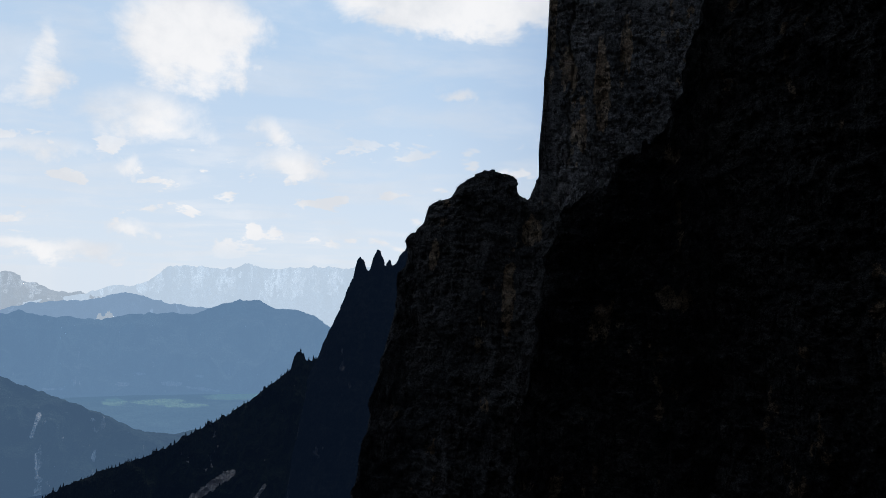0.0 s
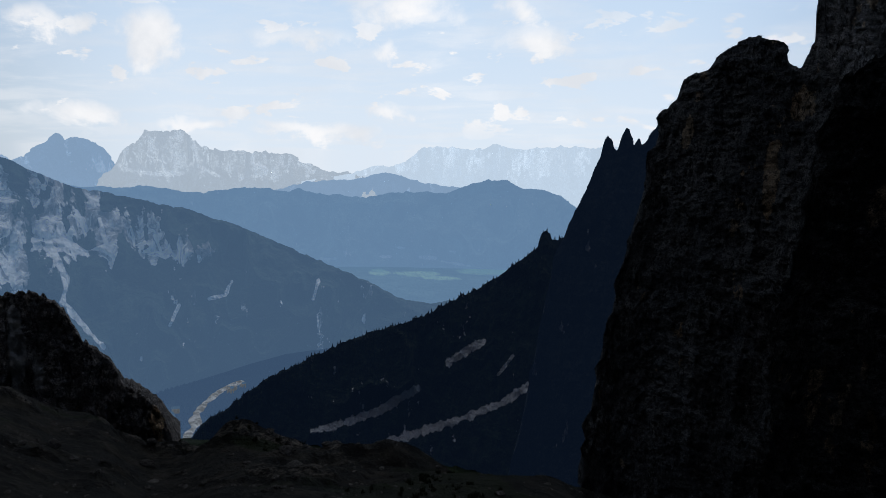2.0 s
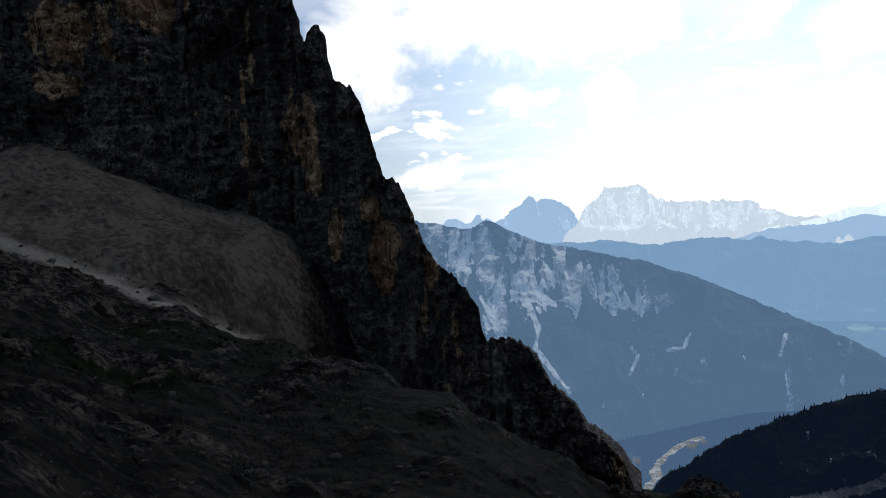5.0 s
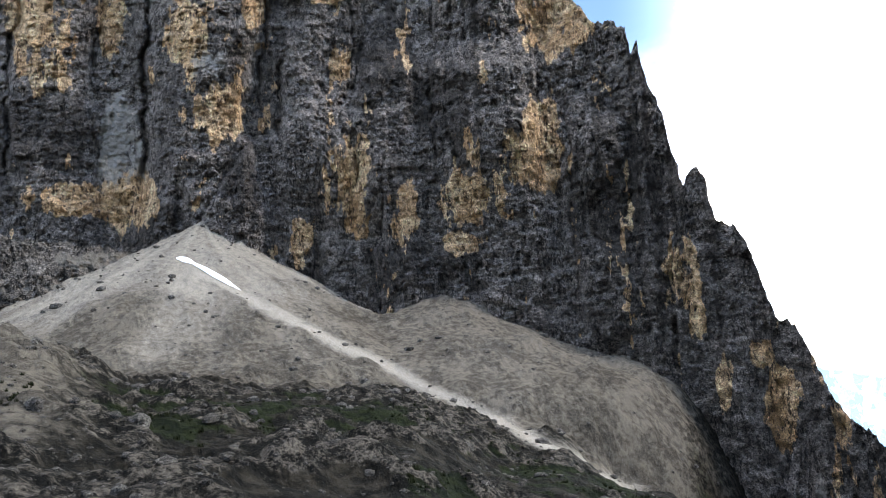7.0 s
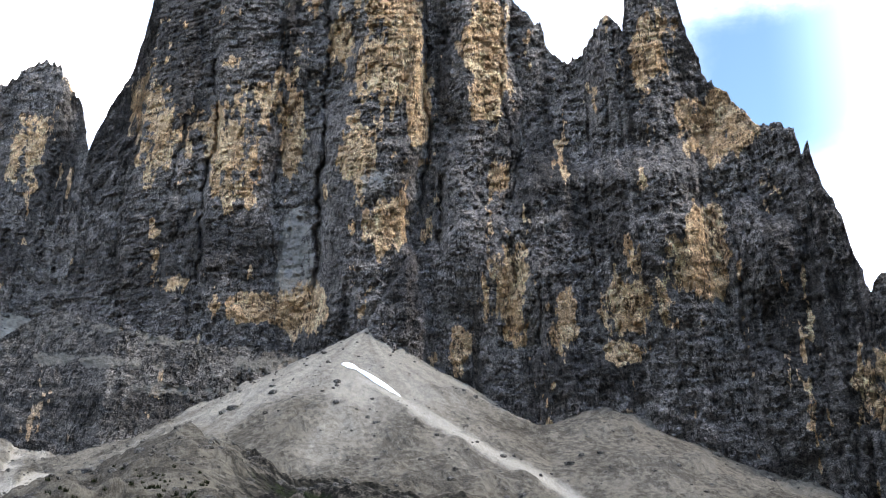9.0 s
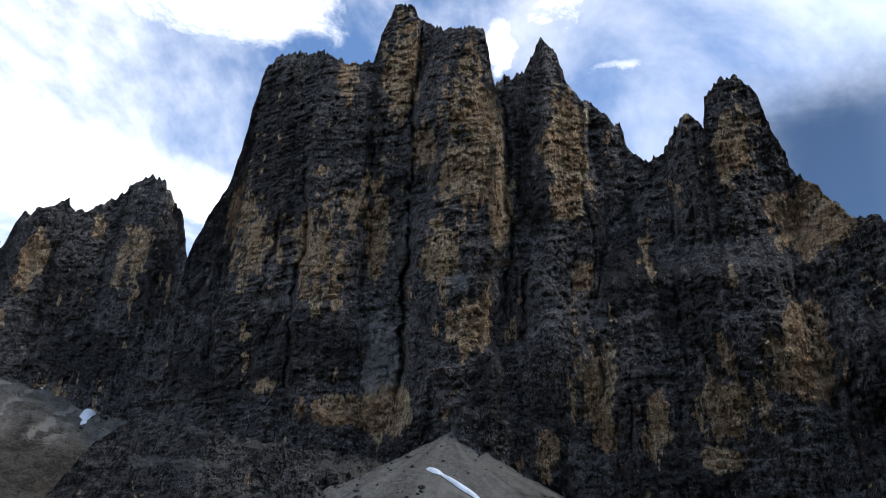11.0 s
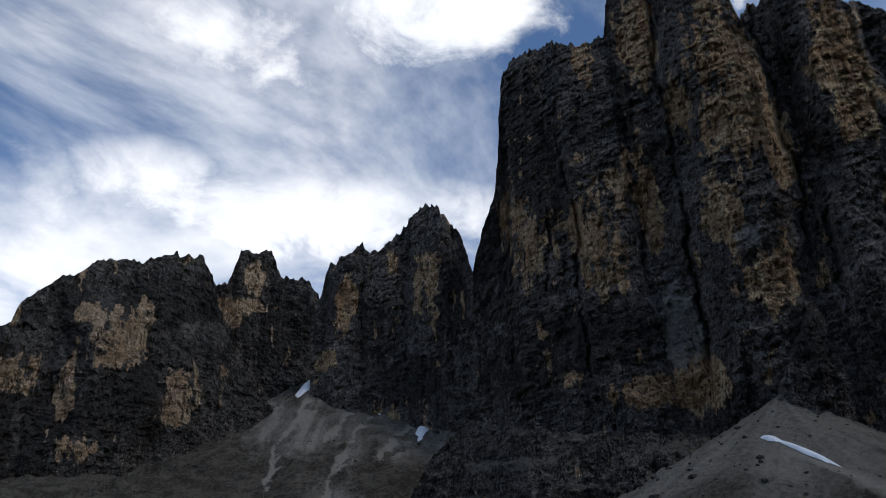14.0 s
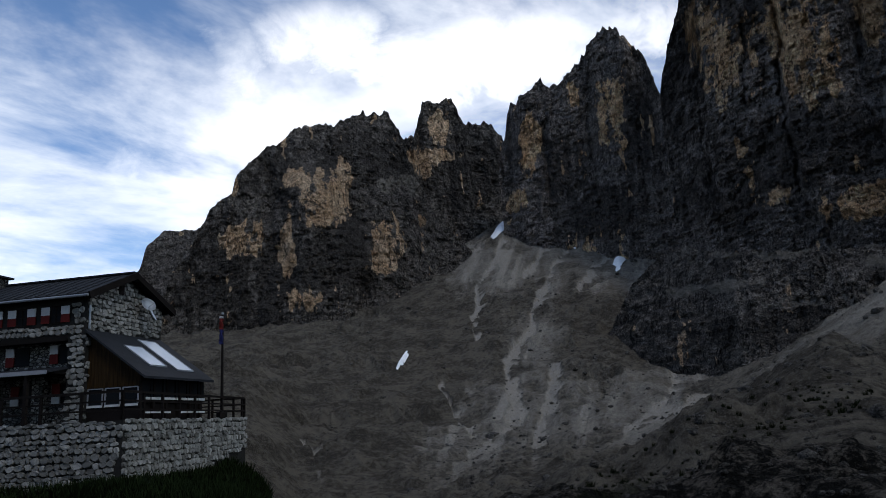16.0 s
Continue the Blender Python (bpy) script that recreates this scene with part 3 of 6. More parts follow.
def land(az, r):
    """Height of the ground, and how far it is scree."""
    keys = sorted(GROUND_RUNS)
    lr = np.log(r)
    flat = np.array([np.interp(lr, np.log([p[0] for p in pr]), [p[1] for p in pr]) for _, pr in keys])
    ks = np.array([k for k, _ in keys])
    i = np.clip(np.searchsorted(ks, az) - 1, 0, len(ks) - 2)
    f = np.clip((az - ks[i]) / (ks[i + 1] - ks[i]), 0, 1)
    f = f * f * (3 - 2 * f)
    pick = np.arange(len(az)) if flat.ndim == 2 and flat.shape[1] == len(az) else None
    z = flat[i, pick] * (1 - f) + flat[i + 1, pick] * f
    x, y = -r * np.sin(np.radians(az)), r * np.cos(np.radians(az))
    loose = np.zeros_like(z)
    wob = fractal(x / 40, y / 40, 77, 3)
    # the bowl: pale debris runs between dark ledges, smooth thin turf lower down
    bowl = smooth(104, 116, az) * smooth(260, 420, r) * smooth(178, 168, az)
    sight = np.degrees(np.arctan2(z - EYE, r))
    crumb = fractal(x / 14, y / 14, 99, 4, 0.6)
    ribs = smooth(-0.45, 0.35, fractal(x / 70, y / 45, 95, 5, 0.55) - 0.25 * smooth(6.5, 9.5, sight) + 0.25 * smooth(0, 3, sight) * smooth(6.5, 5, sight))
    tier = z / 17.0 + 0.55 * fractal(x / 90, y / 90, 96, 3) + 0.15 * crumb
    frac = tier - np.floor(tier)
    cliff = smooth(0.40, 0.52, frac) * smooth(0.86, 0.62, frac)
    runs = lines(DEBRIS, az + 0.25 * wob + 0.2 * crumb, sight, 1.5 * crumb + 0.5 * fractal(az / 0.5, sight / 3, 98, 3))
    cones = blobs(APRONS, az, sight, 0.5 * crumb + 0.35 * fractal(az / 0.9, sight / 5, 93, 4, 0.6))
    bare = (1 - smooth(0.0, 0.5, cones)) * (1 - runs)
    z = z + bowl * (bare * ribs * 10 * (smooth(0.30, 0.80, frac) - frac) + 1.6 * crumb * (0.3 + ribs) - 2.0 * runs)
    streak = fractal((az + 0.45 * (sight - 5)) / 0.9, sight / 7.0, 97, 5, 0.65)
    loose = bowl * np.clip(np.maximum(1.0 * smooth(0.1, 0.9, runs), cones * (0.46 + 0.36 * smooth(-0.2, 0.8, streak))), 0, 1)
    stone = bowl * np.clip(ribs * (0.25 + cliff) * 1.3, 0, 1) * (1 - smooth(0.1, 0.5, loose))
    for a, e, d, fall, reach in FANS:
        fx, fy, fz = -d * math.sin(radians(a)), d * math.cos(radians(a)), EYE + d * math.tan(radians(e))
        far = np.hypot(x - fx, y - fy)
        turn = np.arctan2(y - fy, x - fx)
        cone = fz - far * fall * (1 - 0.00045 * np.minimum(far, 400)) + 1.2 * wob - 150 * smooth(0.75 * reach, 1.35 * reach, far)
        streaks = 0.13 * fractal(turn * 9, far / 120, 61, 4, 0.6)
        inside = smooth(-2.0, 3.0, cone - z)
        loose = np.maximum(loose * (1 - inside), inside * np.clip(0.56 + streaks - 0.46 * smooth(70, 190, far + 40 * wob), 0, 1) * (0.9 if abs(a - 97) < 2 else 0.36))
        stone = stone * (1 - inside)
        z = np.maximum(z, cone)
    # the pale runnel that skirts the fans
    path = 0.45 * np.exp(-((np.degrees(np.arctan2(z - EYE, r)) - (8.5 - 0.53 * (99.1 - az))) / 0.55) ** 2) * smooth(63, 68, az) * smooth(100, 97, az) * smooth(170, 240, r)
    loose = np.maximum(loose, 1.9 * path)
    rough = np.clip(r / 60, 0.05, 1.0) * smooth(3, 14, r) * (1 - 0.35 * smooth(62, 50, az) * smooth(200, 140, r))
    lump = fractal(x / 14, y / 14, 8, 5, 0.55)
    knobs = np.maximum(lump, -0.1)
    near = 1 - smooth(170, 320, r)
    stone = np.maximum(stone, near * smooth(0.12, 0.4, lump) * smooth(20, 30, az))
    z = z + rough * (1.8 * fractal(x / 38, y / 38, 5, 4) + 2.2 * knobs + 0.7 * np.floor(lump * 4) / 4) * (1 - 0.85 * np.clip(loose, 0, 1))
    return x, y, z, np.clip(loose, 0, 1), stone


def seats(az, el):
    """Where the ground first meets the lines of sight at those bearings and heights."""
    r = np.geomspace(12, 1200, 260)
    n = len(az)
    x, y, z, _, _ = (q.reshape(n, -1) for q in land(np.repeat(np.asarray(az, float), len(r)), np.tile(r, n)))
    spots = []
    for k in range(n):
        over = np.arctan2(z[k] - EYE, r) - radians(el[k])
        i = int(np.argmax(over >= 0)) if (over >= 0).any() else int(np.argmax(over))
        p, d = np.array((x[k, i], y[k, i], z[k, i])), r[i]
        if i and over[i] > 0 >= over[i - 1]:
            f = over[i - 1] / (over[i - 1] - over[i])
            p = np.array((x[k, i - 1], y[k, i - 1], z[k, i - 1])) * (1 - f) + p * f
            d = r[i - 1] * (1 - f) + d * f
        spots.append((Vector(p), float(d)))
    return spots


def ground_sheet():
    fine = np.concatenate([np.arange(-34, 58, 0.3), np.arange(58, 104, 0.16), np.arange(104, 158, 0.1), np.arange(158, 170.01, 0.3)])
    coarse = np.arange(172, 325, 4.0)
    cols = np.concatenate([fine, coarse])
    cols = np.where(cols > 190, cols - 360, cols)
    order = np.concatenate([cols[cols < -34], cols[(cols >= -34)]])
    order = np.append(order, order[0] + 360)
    dist = np.concatenate([[0.0001, 0.3, 1.0], np.geomspace(3, 250, 330), np.geomspace(252, 1060, 240), np.geomspace(1150, 4900, 12)])
    az, r = np.meshgrid(order, dist)
    wrapped = np.where(az > 190, az - 360, az)
    x, y, z, loose, stone = (q.reshape(az.shape) for q in land(wrapped.ravel(), r.ravel()))
    patch = fractal(x / 25, y / 25, 31, 4) + 0.25 * fractal(x / 6, y / 6, 33, 3)
    grass = np.clip(0.25 + 0.75 * patch, 0, 1) * (1 - smooth(160, 330, r)) + 0.5 * smooth(141, 146, az) * (1 - smooth(44, 52, r))
    grass = np.clip(grass + 0.40 * smooth(84, 68, az) * smooth(-0.2, 0.4, patch), 0, 1)
    dry = np.maximum((1 - 0.75 * stone) * smooth(230, 330, r) * smooth(60, 65, az), 0.75 * smooth(50, 120, r) * smooth(100, 110, az))
    valley = smooth(320, 700, r) * smooth(66, 56, az)
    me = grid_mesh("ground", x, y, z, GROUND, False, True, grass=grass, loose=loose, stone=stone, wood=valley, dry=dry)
    ob = tagged(new("ground", me), "stony alpine slope with scree fans and thin turf", "ground", "", "structure")
    return ob


ground_sheet()

# ---- mountains ----
main_crest = [(118.4, 22.5), (117.6, 24.9), (116.4, 28.0), (115.8, 30.6), (115.4, 33.8), (115.0, 36.5), (113.9, 37.8), (110.4, 38.4), (107.8, 38.2), (105.4, 38.3),
              (104.9, 40.5), (103.9, 42.2), (103.0, 42.7), (102.0, 42.4), (101.6, 41.5), (99.5, 41.1), (97.8, 41.3), (95.4, 41.0), (94.6, 39.2), (94.0, 36.8)]
main_crest += [(93.3, 37.6), (91.4, 37.9), (90.6, 39.5), (89.8, 40.4), (88.5, 39.4), (87.4, 36.9), (86.0, 35.6), (83.2, 33.7), (82.3, 31.6), (80.5, 31.0), (79.8, 31.3),
               (78.9, 32.8), (77.6, 33.7), (76.7, 33.3), (76.4, 32.4), (76.0, 34.7), (74.5, 35.7), (73.2, 35.7), (72.1, 34.6), (71.1, 31.1), (70.0, 28.3)]
main_crest += [(68.7, 27.3), (67.3, 24.9), (66.9, 24.6), (65.7, 24.9), (64.5, 24.3), (64.2, 22.2), (63.7, 23.1), (63.2, 20.3), (62.1, 17.3), (61.9, 14.9), (61.2, 12.8), (60.9, 9.0)]
buttress_crest = [(62.4, 9.0), (61.1, 13.0), (60.5, 13.8), (59.8, 13.2), (59.3, 10.2), (57.8, 9.2), (56.8, 6.1), (56.0, 3.0), (54.7, 2.1), (53.8, -0.5), (53.1, -2.3),
                  (52.5, -3.6), (50.9, -5.2), (49.3, -7.3), (49.0, -9.7), (46.2, -10.0), (45.0, -11.1), (43.9, -13.6), (43.1, -13.8), (41.1, -16.6), (39.2, -18.1), (37.6, -21.5)]
yellow_left = [(114.3, 24.7, 1.5, 3.5), (107.9, 23.7, 2.2, 4.0), (105.6, 27.2, 2.5, 2.2), (103.6, 24.9, 1.1, 2.5), (107.0, 21.1, 1.3, 1.4), (100.2, 32.5, 1.0, 1.6), (105.6, 12.5, 2.5, 1.0), (101.9, 12.9, 1.7, 1.9), (111.7, 13.7, 1.2, 0.8), (102.9, 38.1, 1.6, 3.3), (107.6, 36.9, 0.9, 1.9)]
yellow_middle = [(95.6, 32.0, 2.4, 4.5), (97.7, 24.9, 1.9, 2.5), (93.6, 28.0, 1.4, 2.5), (87.8, 32.1, 1.7, 4.5), (88.4, 27.6, 1.4, 0.6), (95.6, 19.5, 1.8, 2.5), (86.8, 23.2, 0.9, 1.3), (90.6, 9.9, 1.5, 2.1), (86.3, 14.1, 1.7, 3.8), (82.4, 12.3, 1.1, 2.1), (96.8, 36.1, 2.3, 4.5), (97.2, 30.7, 2.4, 2.5)]
yellow_right = [(77.4, 13.0, 2.5, 2.0), (76.7, 16.7, 0.6, 1.6), (71.9, 15.9, 2.3, 2.4), (71.2, 18.3, 1.5, 1.2), (70.5, 25.4, 2.2, 2.3), (74.2, 31.1, 2.3, 2.3), (68.1, 24.7, 1.3, 1.5), (75.9, 22.0, 0.5, 1.0), (61.9, 6.4, 0.9, 2.5), (78.0, 9.6, 2.0, 0.8)]
wall_pillars = [(113.5, 3.0, 20, 8, 37), (106.5, 2.8, 20, 10, 36), (103.2, 1.7, 16, 33, 43), (97.2, 3.6, 28, 8, 41), (88.8, 3.2, 28, 18, 40), (74.3, 3.4, 22, 18, 36), (78.2, 1.4, 12, 27, 34), (84.5, 4, 10, 5, 24), (75, 10, 30, -4, 22), (67, 3, 12, 2, 24)]
wall_clefts = [(109.8, 0.22, 18, 14, 30), (101.2, 0.26, 24, 14, 41), (93.0, 0.26, 24, 20, 38), (98.8, 0.5, 16, 7, 14), (91.4, 0.32, 22, 17, 23), (86.3, 0.22, 12, 20, 36), (115.6, 0.2, 10, 15, 26), (112.2, 0.24, 14, 20, 27), (88.9, 0.35, 14, 5, 10), (83.8, 0.16, 8, 8, 16), (79.7, 0.2, 8, 14, 26), (69.3, 0.16, 8, 5, 20), (104.6, 0.15, 9, 16, 33)]
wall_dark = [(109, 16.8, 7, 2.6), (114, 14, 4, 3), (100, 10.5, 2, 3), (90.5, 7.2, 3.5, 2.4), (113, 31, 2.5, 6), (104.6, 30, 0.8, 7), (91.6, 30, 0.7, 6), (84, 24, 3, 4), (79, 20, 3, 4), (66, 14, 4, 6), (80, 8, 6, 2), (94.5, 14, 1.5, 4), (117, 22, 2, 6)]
wall_pale = [(102.6, 17.0, 2.4, 2.6), (96.5, 22.5, 1.2, 1.4)]
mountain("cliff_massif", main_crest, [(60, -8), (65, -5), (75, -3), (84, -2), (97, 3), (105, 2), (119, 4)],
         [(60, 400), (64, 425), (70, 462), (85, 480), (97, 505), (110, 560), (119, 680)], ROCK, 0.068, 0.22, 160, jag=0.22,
         pillars=wall_pillars, clefts=wall_clefts, aprons=[([(60, 60), (78, 34), (79.3, 30.8), (82.1, 28.2), (84.7, 25.0), (87.4, 21.0), (90.6, 19.0), (94.2, 16.9), (96.2, 13.8), (97.2, 11.5), (98.4, 6), (100, 0)], 22), ([(110, -9), (102, 10), (98, 24), (94.3, 30), (93.6, 36), (93, 30), (88, 20)], 9)], patches=yellow_left + yellow_middle + yellow_right, rubble=wall_pale, dark_areas=wall_dark,
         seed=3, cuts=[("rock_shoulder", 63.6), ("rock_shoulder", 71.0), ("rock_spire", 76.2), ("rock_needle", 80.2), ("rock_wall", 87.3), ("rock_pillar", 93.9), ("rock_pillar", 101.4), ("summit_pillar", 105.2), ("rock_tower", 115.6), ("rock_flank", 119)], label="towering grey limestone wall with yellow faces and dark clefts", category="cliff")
mountain("rock_buttress", buttress_crest, [(37, -27), (50, -24), (60, -14), (63, -8)], [(37, 300), (50, 320), (60, 370), (63, 385)], ROCK, 0.08, 0.2, 120, jag=0.2,
         patches=[(61.7, 6.4, 1.0, 2.5), (61.1, 2.7, 0.6, 1.7), (56.1, -3.1, 1.1, 2.5), (59.6, -1.6, 0.6, 2.1), (57.2, 0.4, 0.8, 1.1), (54.9, 4.9, 0.4, 1.7)], rubble=[(54.5, -9.5, 0.4, 2.4), (48.0, -13.5, 0.5, 3.0), (46.6, -15.5, 0.4, 2.0)], seed=11, cuts=[("rock_spur", 45.0), ("rock_step", 49.6), ("rock_face", 53.2), ("rock_face", 58.5), ("rock_horn", 63)], label="dark rock buttress stepping down beside the gorge", category="cliff")
needle_crest = [(131.2, 19.0), (130.6, 21.0), (130.2, 22.4), (129.7, 23.1), (127.4, 24.3), (126.2, 23.8), (124.4, 25.4), (122.9, 26.8), (121.6, 27.4), (120.4, 26.7), (119.4, 25.0), (118.4, 22.5), (117.0, 19)]
mountain("needle_ridge", needle_crest, [(131.2, 12), (125, 11), (117, 9)], [(131.2, 930), (124, 840), (117, 760)], ROCK, 0.09, 0.18, 100, jag=0.25,
         patches=[(122.3, 21.3, 0.9, 2.9), (124.9, 23.1, 0.5, 1.0), (128.7, 19.7, 0.8, 2.0), (129.9, 15.6, 0.8, 0.8)], clefts=[(127.3, 0.3, 14, 13, 21), (124.0, 0.25, 10, 14, 22)], pillars=[(122, 1.8, 14, 14, 27), (129, 1.5, 14, 14, 23)], seed=21, dark_areas=[(126.5, 17, 2, 4), (120.5, 20, 1.5, 5), (124, 14.5, 3, 2)], cuts=[("rock_needle", 123.8), ("rock_needle", 126.3), ("rock_face", 132)], label="jagged dark rock needles above scree", category="mountain")
block_crest = [(141.0, 22.0), (140.1, 23.0), (138.6, 20.9), (137.9, 21.0), (137.1, 23.4), (134.6, 23.5), (133.8, 21.7), (131.6, 21.6), (130.8, 20.6), (130.2, 18.0), (128.5, 16)]
mountain("rock_block", block_crest, [(141, 10), (128, 12)], [(141, 1000), (128, 1060)], ROCK_WEST, 0.1, 0.2, 120, jag=0.2, seed=31, dark_areas=[(134, 18, 3.5, 3), (139.5, 20, 1.5, 2)],
         patches=[(135.8, 21.7, 1.0, 1.2), (137.4, 19.1, 1.0, 1.1), (136.2, 19.4, 1.8, 0.6)], clefts=[(138.4, 0.3, 12, 15, 22)], label="blocky grey summits behind the scree bowl", category="mountain")
west_crest = [(157.0, 9.0), (155.2, 12.5), (153.6, 15.6), (152.0, 16.9), (151.8, 18.0), (149.4, 20.2), (146.8, 22.0), (144.2, 21.9), (142.8, 22.8), (140.1, 22.9), (138.6, 20.0), (136.5, 15), (133.5, 12)]
mountain("west_massif", west_crest, [(158, 0), (150, 2), (141, 3), (133, 7)], [(158, 760), (150, 760), (141, 800), (133, 900)], ROCK_WEST, 0.1, 0.45, 160, jag=0.15, seed=41, cuts=[("rock_ledge", 138.5), ("rock_face", 144.0), ("rock_face", 151.7), ("rock_flank", 158)],
         patches=[(145.2, 16.7, 2.0, 1.9), (145.9, 15.2, 1.7, 0.8), (143.6, 17.5, 0.9, 1.7), (146.5, 18.0, 1.8, 0.8), (140.1, 13.2, 1.5, 2.1), (147.8, 13.0, 0.6, 1.7), (151.5, 13.4, 1.3, 1.0), (146.6, 9.2, 1.1, 1.0), (150.3, 13.8, 0.9, 1.6), (151.8, 17.5, 0.4, 0.6)], pillars=[(145.6, 3.2, 40, 8, 17)], rubble=[(139, 17.5, 2.5, 0.9)], dark_areas=[(147, 11.5, 6, 3.0), (152, 10, 4, 5), (141, 19, 5, 2.5), (149, 18, 2.5, 2.5), (143, 13.5, 1.2, 3)], label="rounded limestone massif with a pale yellow face", category="mountain")
mountain("far_shoulder", [(166, 9), (160, 10), (158.3, 11.3), (157.8, 12.9), (156.7, 14.1), (154.0, 14.4), (152, 14)], [(166, 3), (152, 5)], [(166, 1200), (152, 1200)], ROCK_WEST, 0.12, 0.6, 160, jag=0.08,
         seed=47, label="low rounded rock shoulder", category="mountain")
mountain("rock_step", [(125, 4.0), (123.5, 6.5), (122.2, 8.6), (120.8, 10.0), (119, 11.2), (115, 10.4), (110, 9.8), (104, 9.4), (101, 8.8), (98.5, 9.0)], [(125, 1), (115, 1), (100, 3)], [(125, 600), (115, 470), (105, 455), (98, 480)], ROCK_WEST, 0.08, 0.6, 90, jag=0.12, rib=(4, 40), bed=1.4, grit=0.9, rubble=[(111, 10.2, 8, 0.7), (103, 8.4, 5, 0.6), (116, 8.0, 4, 0.5), (109, 6.4, 5, 0.4)], dark_areas=[(112, 5.0, 6, 1.6)], 
         seed=51, cuts=[("rock_ledge", 106), ("rock_ledge", 115), ("rock_ledge", 126)], label="low dark rock step under the great wall", category="cliff")
# the shaded side of the gorge: its shade is put into darker rock colours
tower_crest = [(-40, 34), (-33, 33), (-26, 30), (-20, 28), (-19.3, 24), (-18.5, 18), (-17.4, 14.2), (-16.3, 11.3), (-14.0, 9.6), (-12.6, 8.4), (-11.5, 7.1), (-9.5, 6.0), (-8.0, 3), (-7.0, -4), (-6, -12)]
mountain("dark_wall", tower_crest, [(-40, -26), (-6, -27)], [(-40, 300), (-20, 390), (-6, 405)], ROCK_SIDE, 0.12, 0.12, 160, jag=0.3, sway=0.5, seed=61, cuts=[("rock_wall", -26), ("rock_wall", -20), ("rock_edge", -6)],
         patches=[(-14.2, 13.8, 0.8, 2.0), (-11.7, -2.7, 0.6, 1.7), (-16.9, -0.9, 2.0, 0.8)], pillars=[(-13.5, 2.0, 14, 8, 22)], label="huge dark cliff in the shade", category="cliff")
pillar_crest = [(-22, 28), (-18, 25), (-14, 23), (-12.5, 22), (-10.7, 21.6), (-10.2, 22.5), (-9.0, 22.8), (-8.2, 22.2), (-7.9, 22.8), (-7.55, 22), (-7.35, 15), (-7.15, 8.0), (-6.3, 6.6), (-5.6, 6.0), (-4.5, 2.0), (-2, -4)]
mountain("grey_tower", pillar_crest, [(-22, -10), (-12.5, -10), (-2, -20)], [(-22, 640), (-2, 680)], TOWER, 0.08, 0.12, 120, jag=0.15, seed=63, sway=0.2, cuts=[("rock_wall", -14.2), ("rock_pillar", -9.1), ("rock_pillar", -7.2), ("rock_foot", -1)],
         patches=[(-8.8, 15.9, 0.9, 1.6), (-7.9, 18, 0.3, 3), (-10.2, 12, 0.4, 2), (-11.6, 14, 0.5, 3), (-13.2, 17, 0.5, 2.5)], clefts=[(-9.2, 0.15, 12, 8, 23)], label="grey rock tower behind the dark cliff", category="cliff")
dome_crest = [(-30, 3), (-16, 5), (-8.6, 5.6), (-5.9, 6.4), (-5.0, 7.6), (-3.5, 8.4), (-1.8, 7.9), (-0.1, 6.4), (1.3, 5.5), (1.6, 4.0), (2.5, 2.7), (3.2, -1), (4.5, -7), (6.0, -15), (7.2, -24)]
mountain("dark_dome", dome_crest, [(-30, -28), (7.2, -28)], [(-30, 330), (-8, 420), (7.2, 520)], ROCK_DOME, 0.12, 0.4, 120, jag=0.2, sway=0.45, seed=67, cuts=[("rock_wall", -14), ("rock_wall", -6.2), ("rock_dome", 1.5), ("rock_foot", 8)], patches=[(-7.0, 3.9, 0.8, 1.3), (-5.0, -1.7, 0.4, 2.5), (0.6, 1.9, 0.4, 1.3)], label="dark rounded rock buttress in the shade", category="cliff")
finger_crest = [(1.5, 1.0), (2.5, 2.6), (3.2, 1.7), (3.9, 1.0), (4.2, 1.4), (4.4, 0.9), (4.6, 1.5), (4.8, 2.1), (5.05, 2.2), (5.25, 1.7), (5.45, 0.8), (5.6, 0.5), (5.8, 0.7), (6.0, 1.4), (6.25, 1.55), (6.45, 1.1), (6.7, 0.1), (7.6, -2.3), (8.6, -4.6), (9.5, -7.0), (10.3, -11), (10.9, -15), (11.6, -19), (13, -26.5)]
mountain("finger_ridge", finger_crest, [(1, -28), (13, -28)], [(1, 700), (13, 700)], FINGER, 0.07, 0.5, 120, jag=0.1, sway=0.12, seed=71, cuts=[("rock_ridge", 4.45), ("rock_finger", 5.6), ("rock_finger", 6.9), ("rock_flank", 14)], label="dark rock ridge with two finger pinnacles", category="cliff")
slope_crest = [(4, -5), (8, -5.6), (9.7, -6.3), (9.95, -6.4), (10.1, -5.75), (10.5, -5.6), (10.8, -5.85), (11.0, -6.8), (13.9, -9.1), (15.2, -9.9), (20.1, -12.4), (25.1, -14.1), (31.2, -16.7), (36.1, -19.8), (38.5, -22.5)]
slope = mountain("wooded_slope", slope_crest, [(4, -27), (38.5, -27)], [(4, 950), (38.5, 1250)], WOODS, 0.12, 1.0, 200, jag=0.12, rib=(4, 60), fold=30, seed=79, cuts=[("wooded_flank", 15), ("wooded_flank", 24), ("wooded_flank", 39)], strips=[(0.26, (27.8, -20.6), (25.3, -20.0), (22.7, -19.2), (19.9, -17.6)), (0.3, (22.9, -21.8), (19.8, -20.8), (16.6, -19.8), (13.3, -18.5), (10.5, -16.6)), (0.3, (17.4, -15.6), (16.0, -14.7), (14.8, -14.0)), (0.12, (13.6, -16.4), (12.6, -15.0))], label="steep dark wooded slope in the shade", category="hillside")
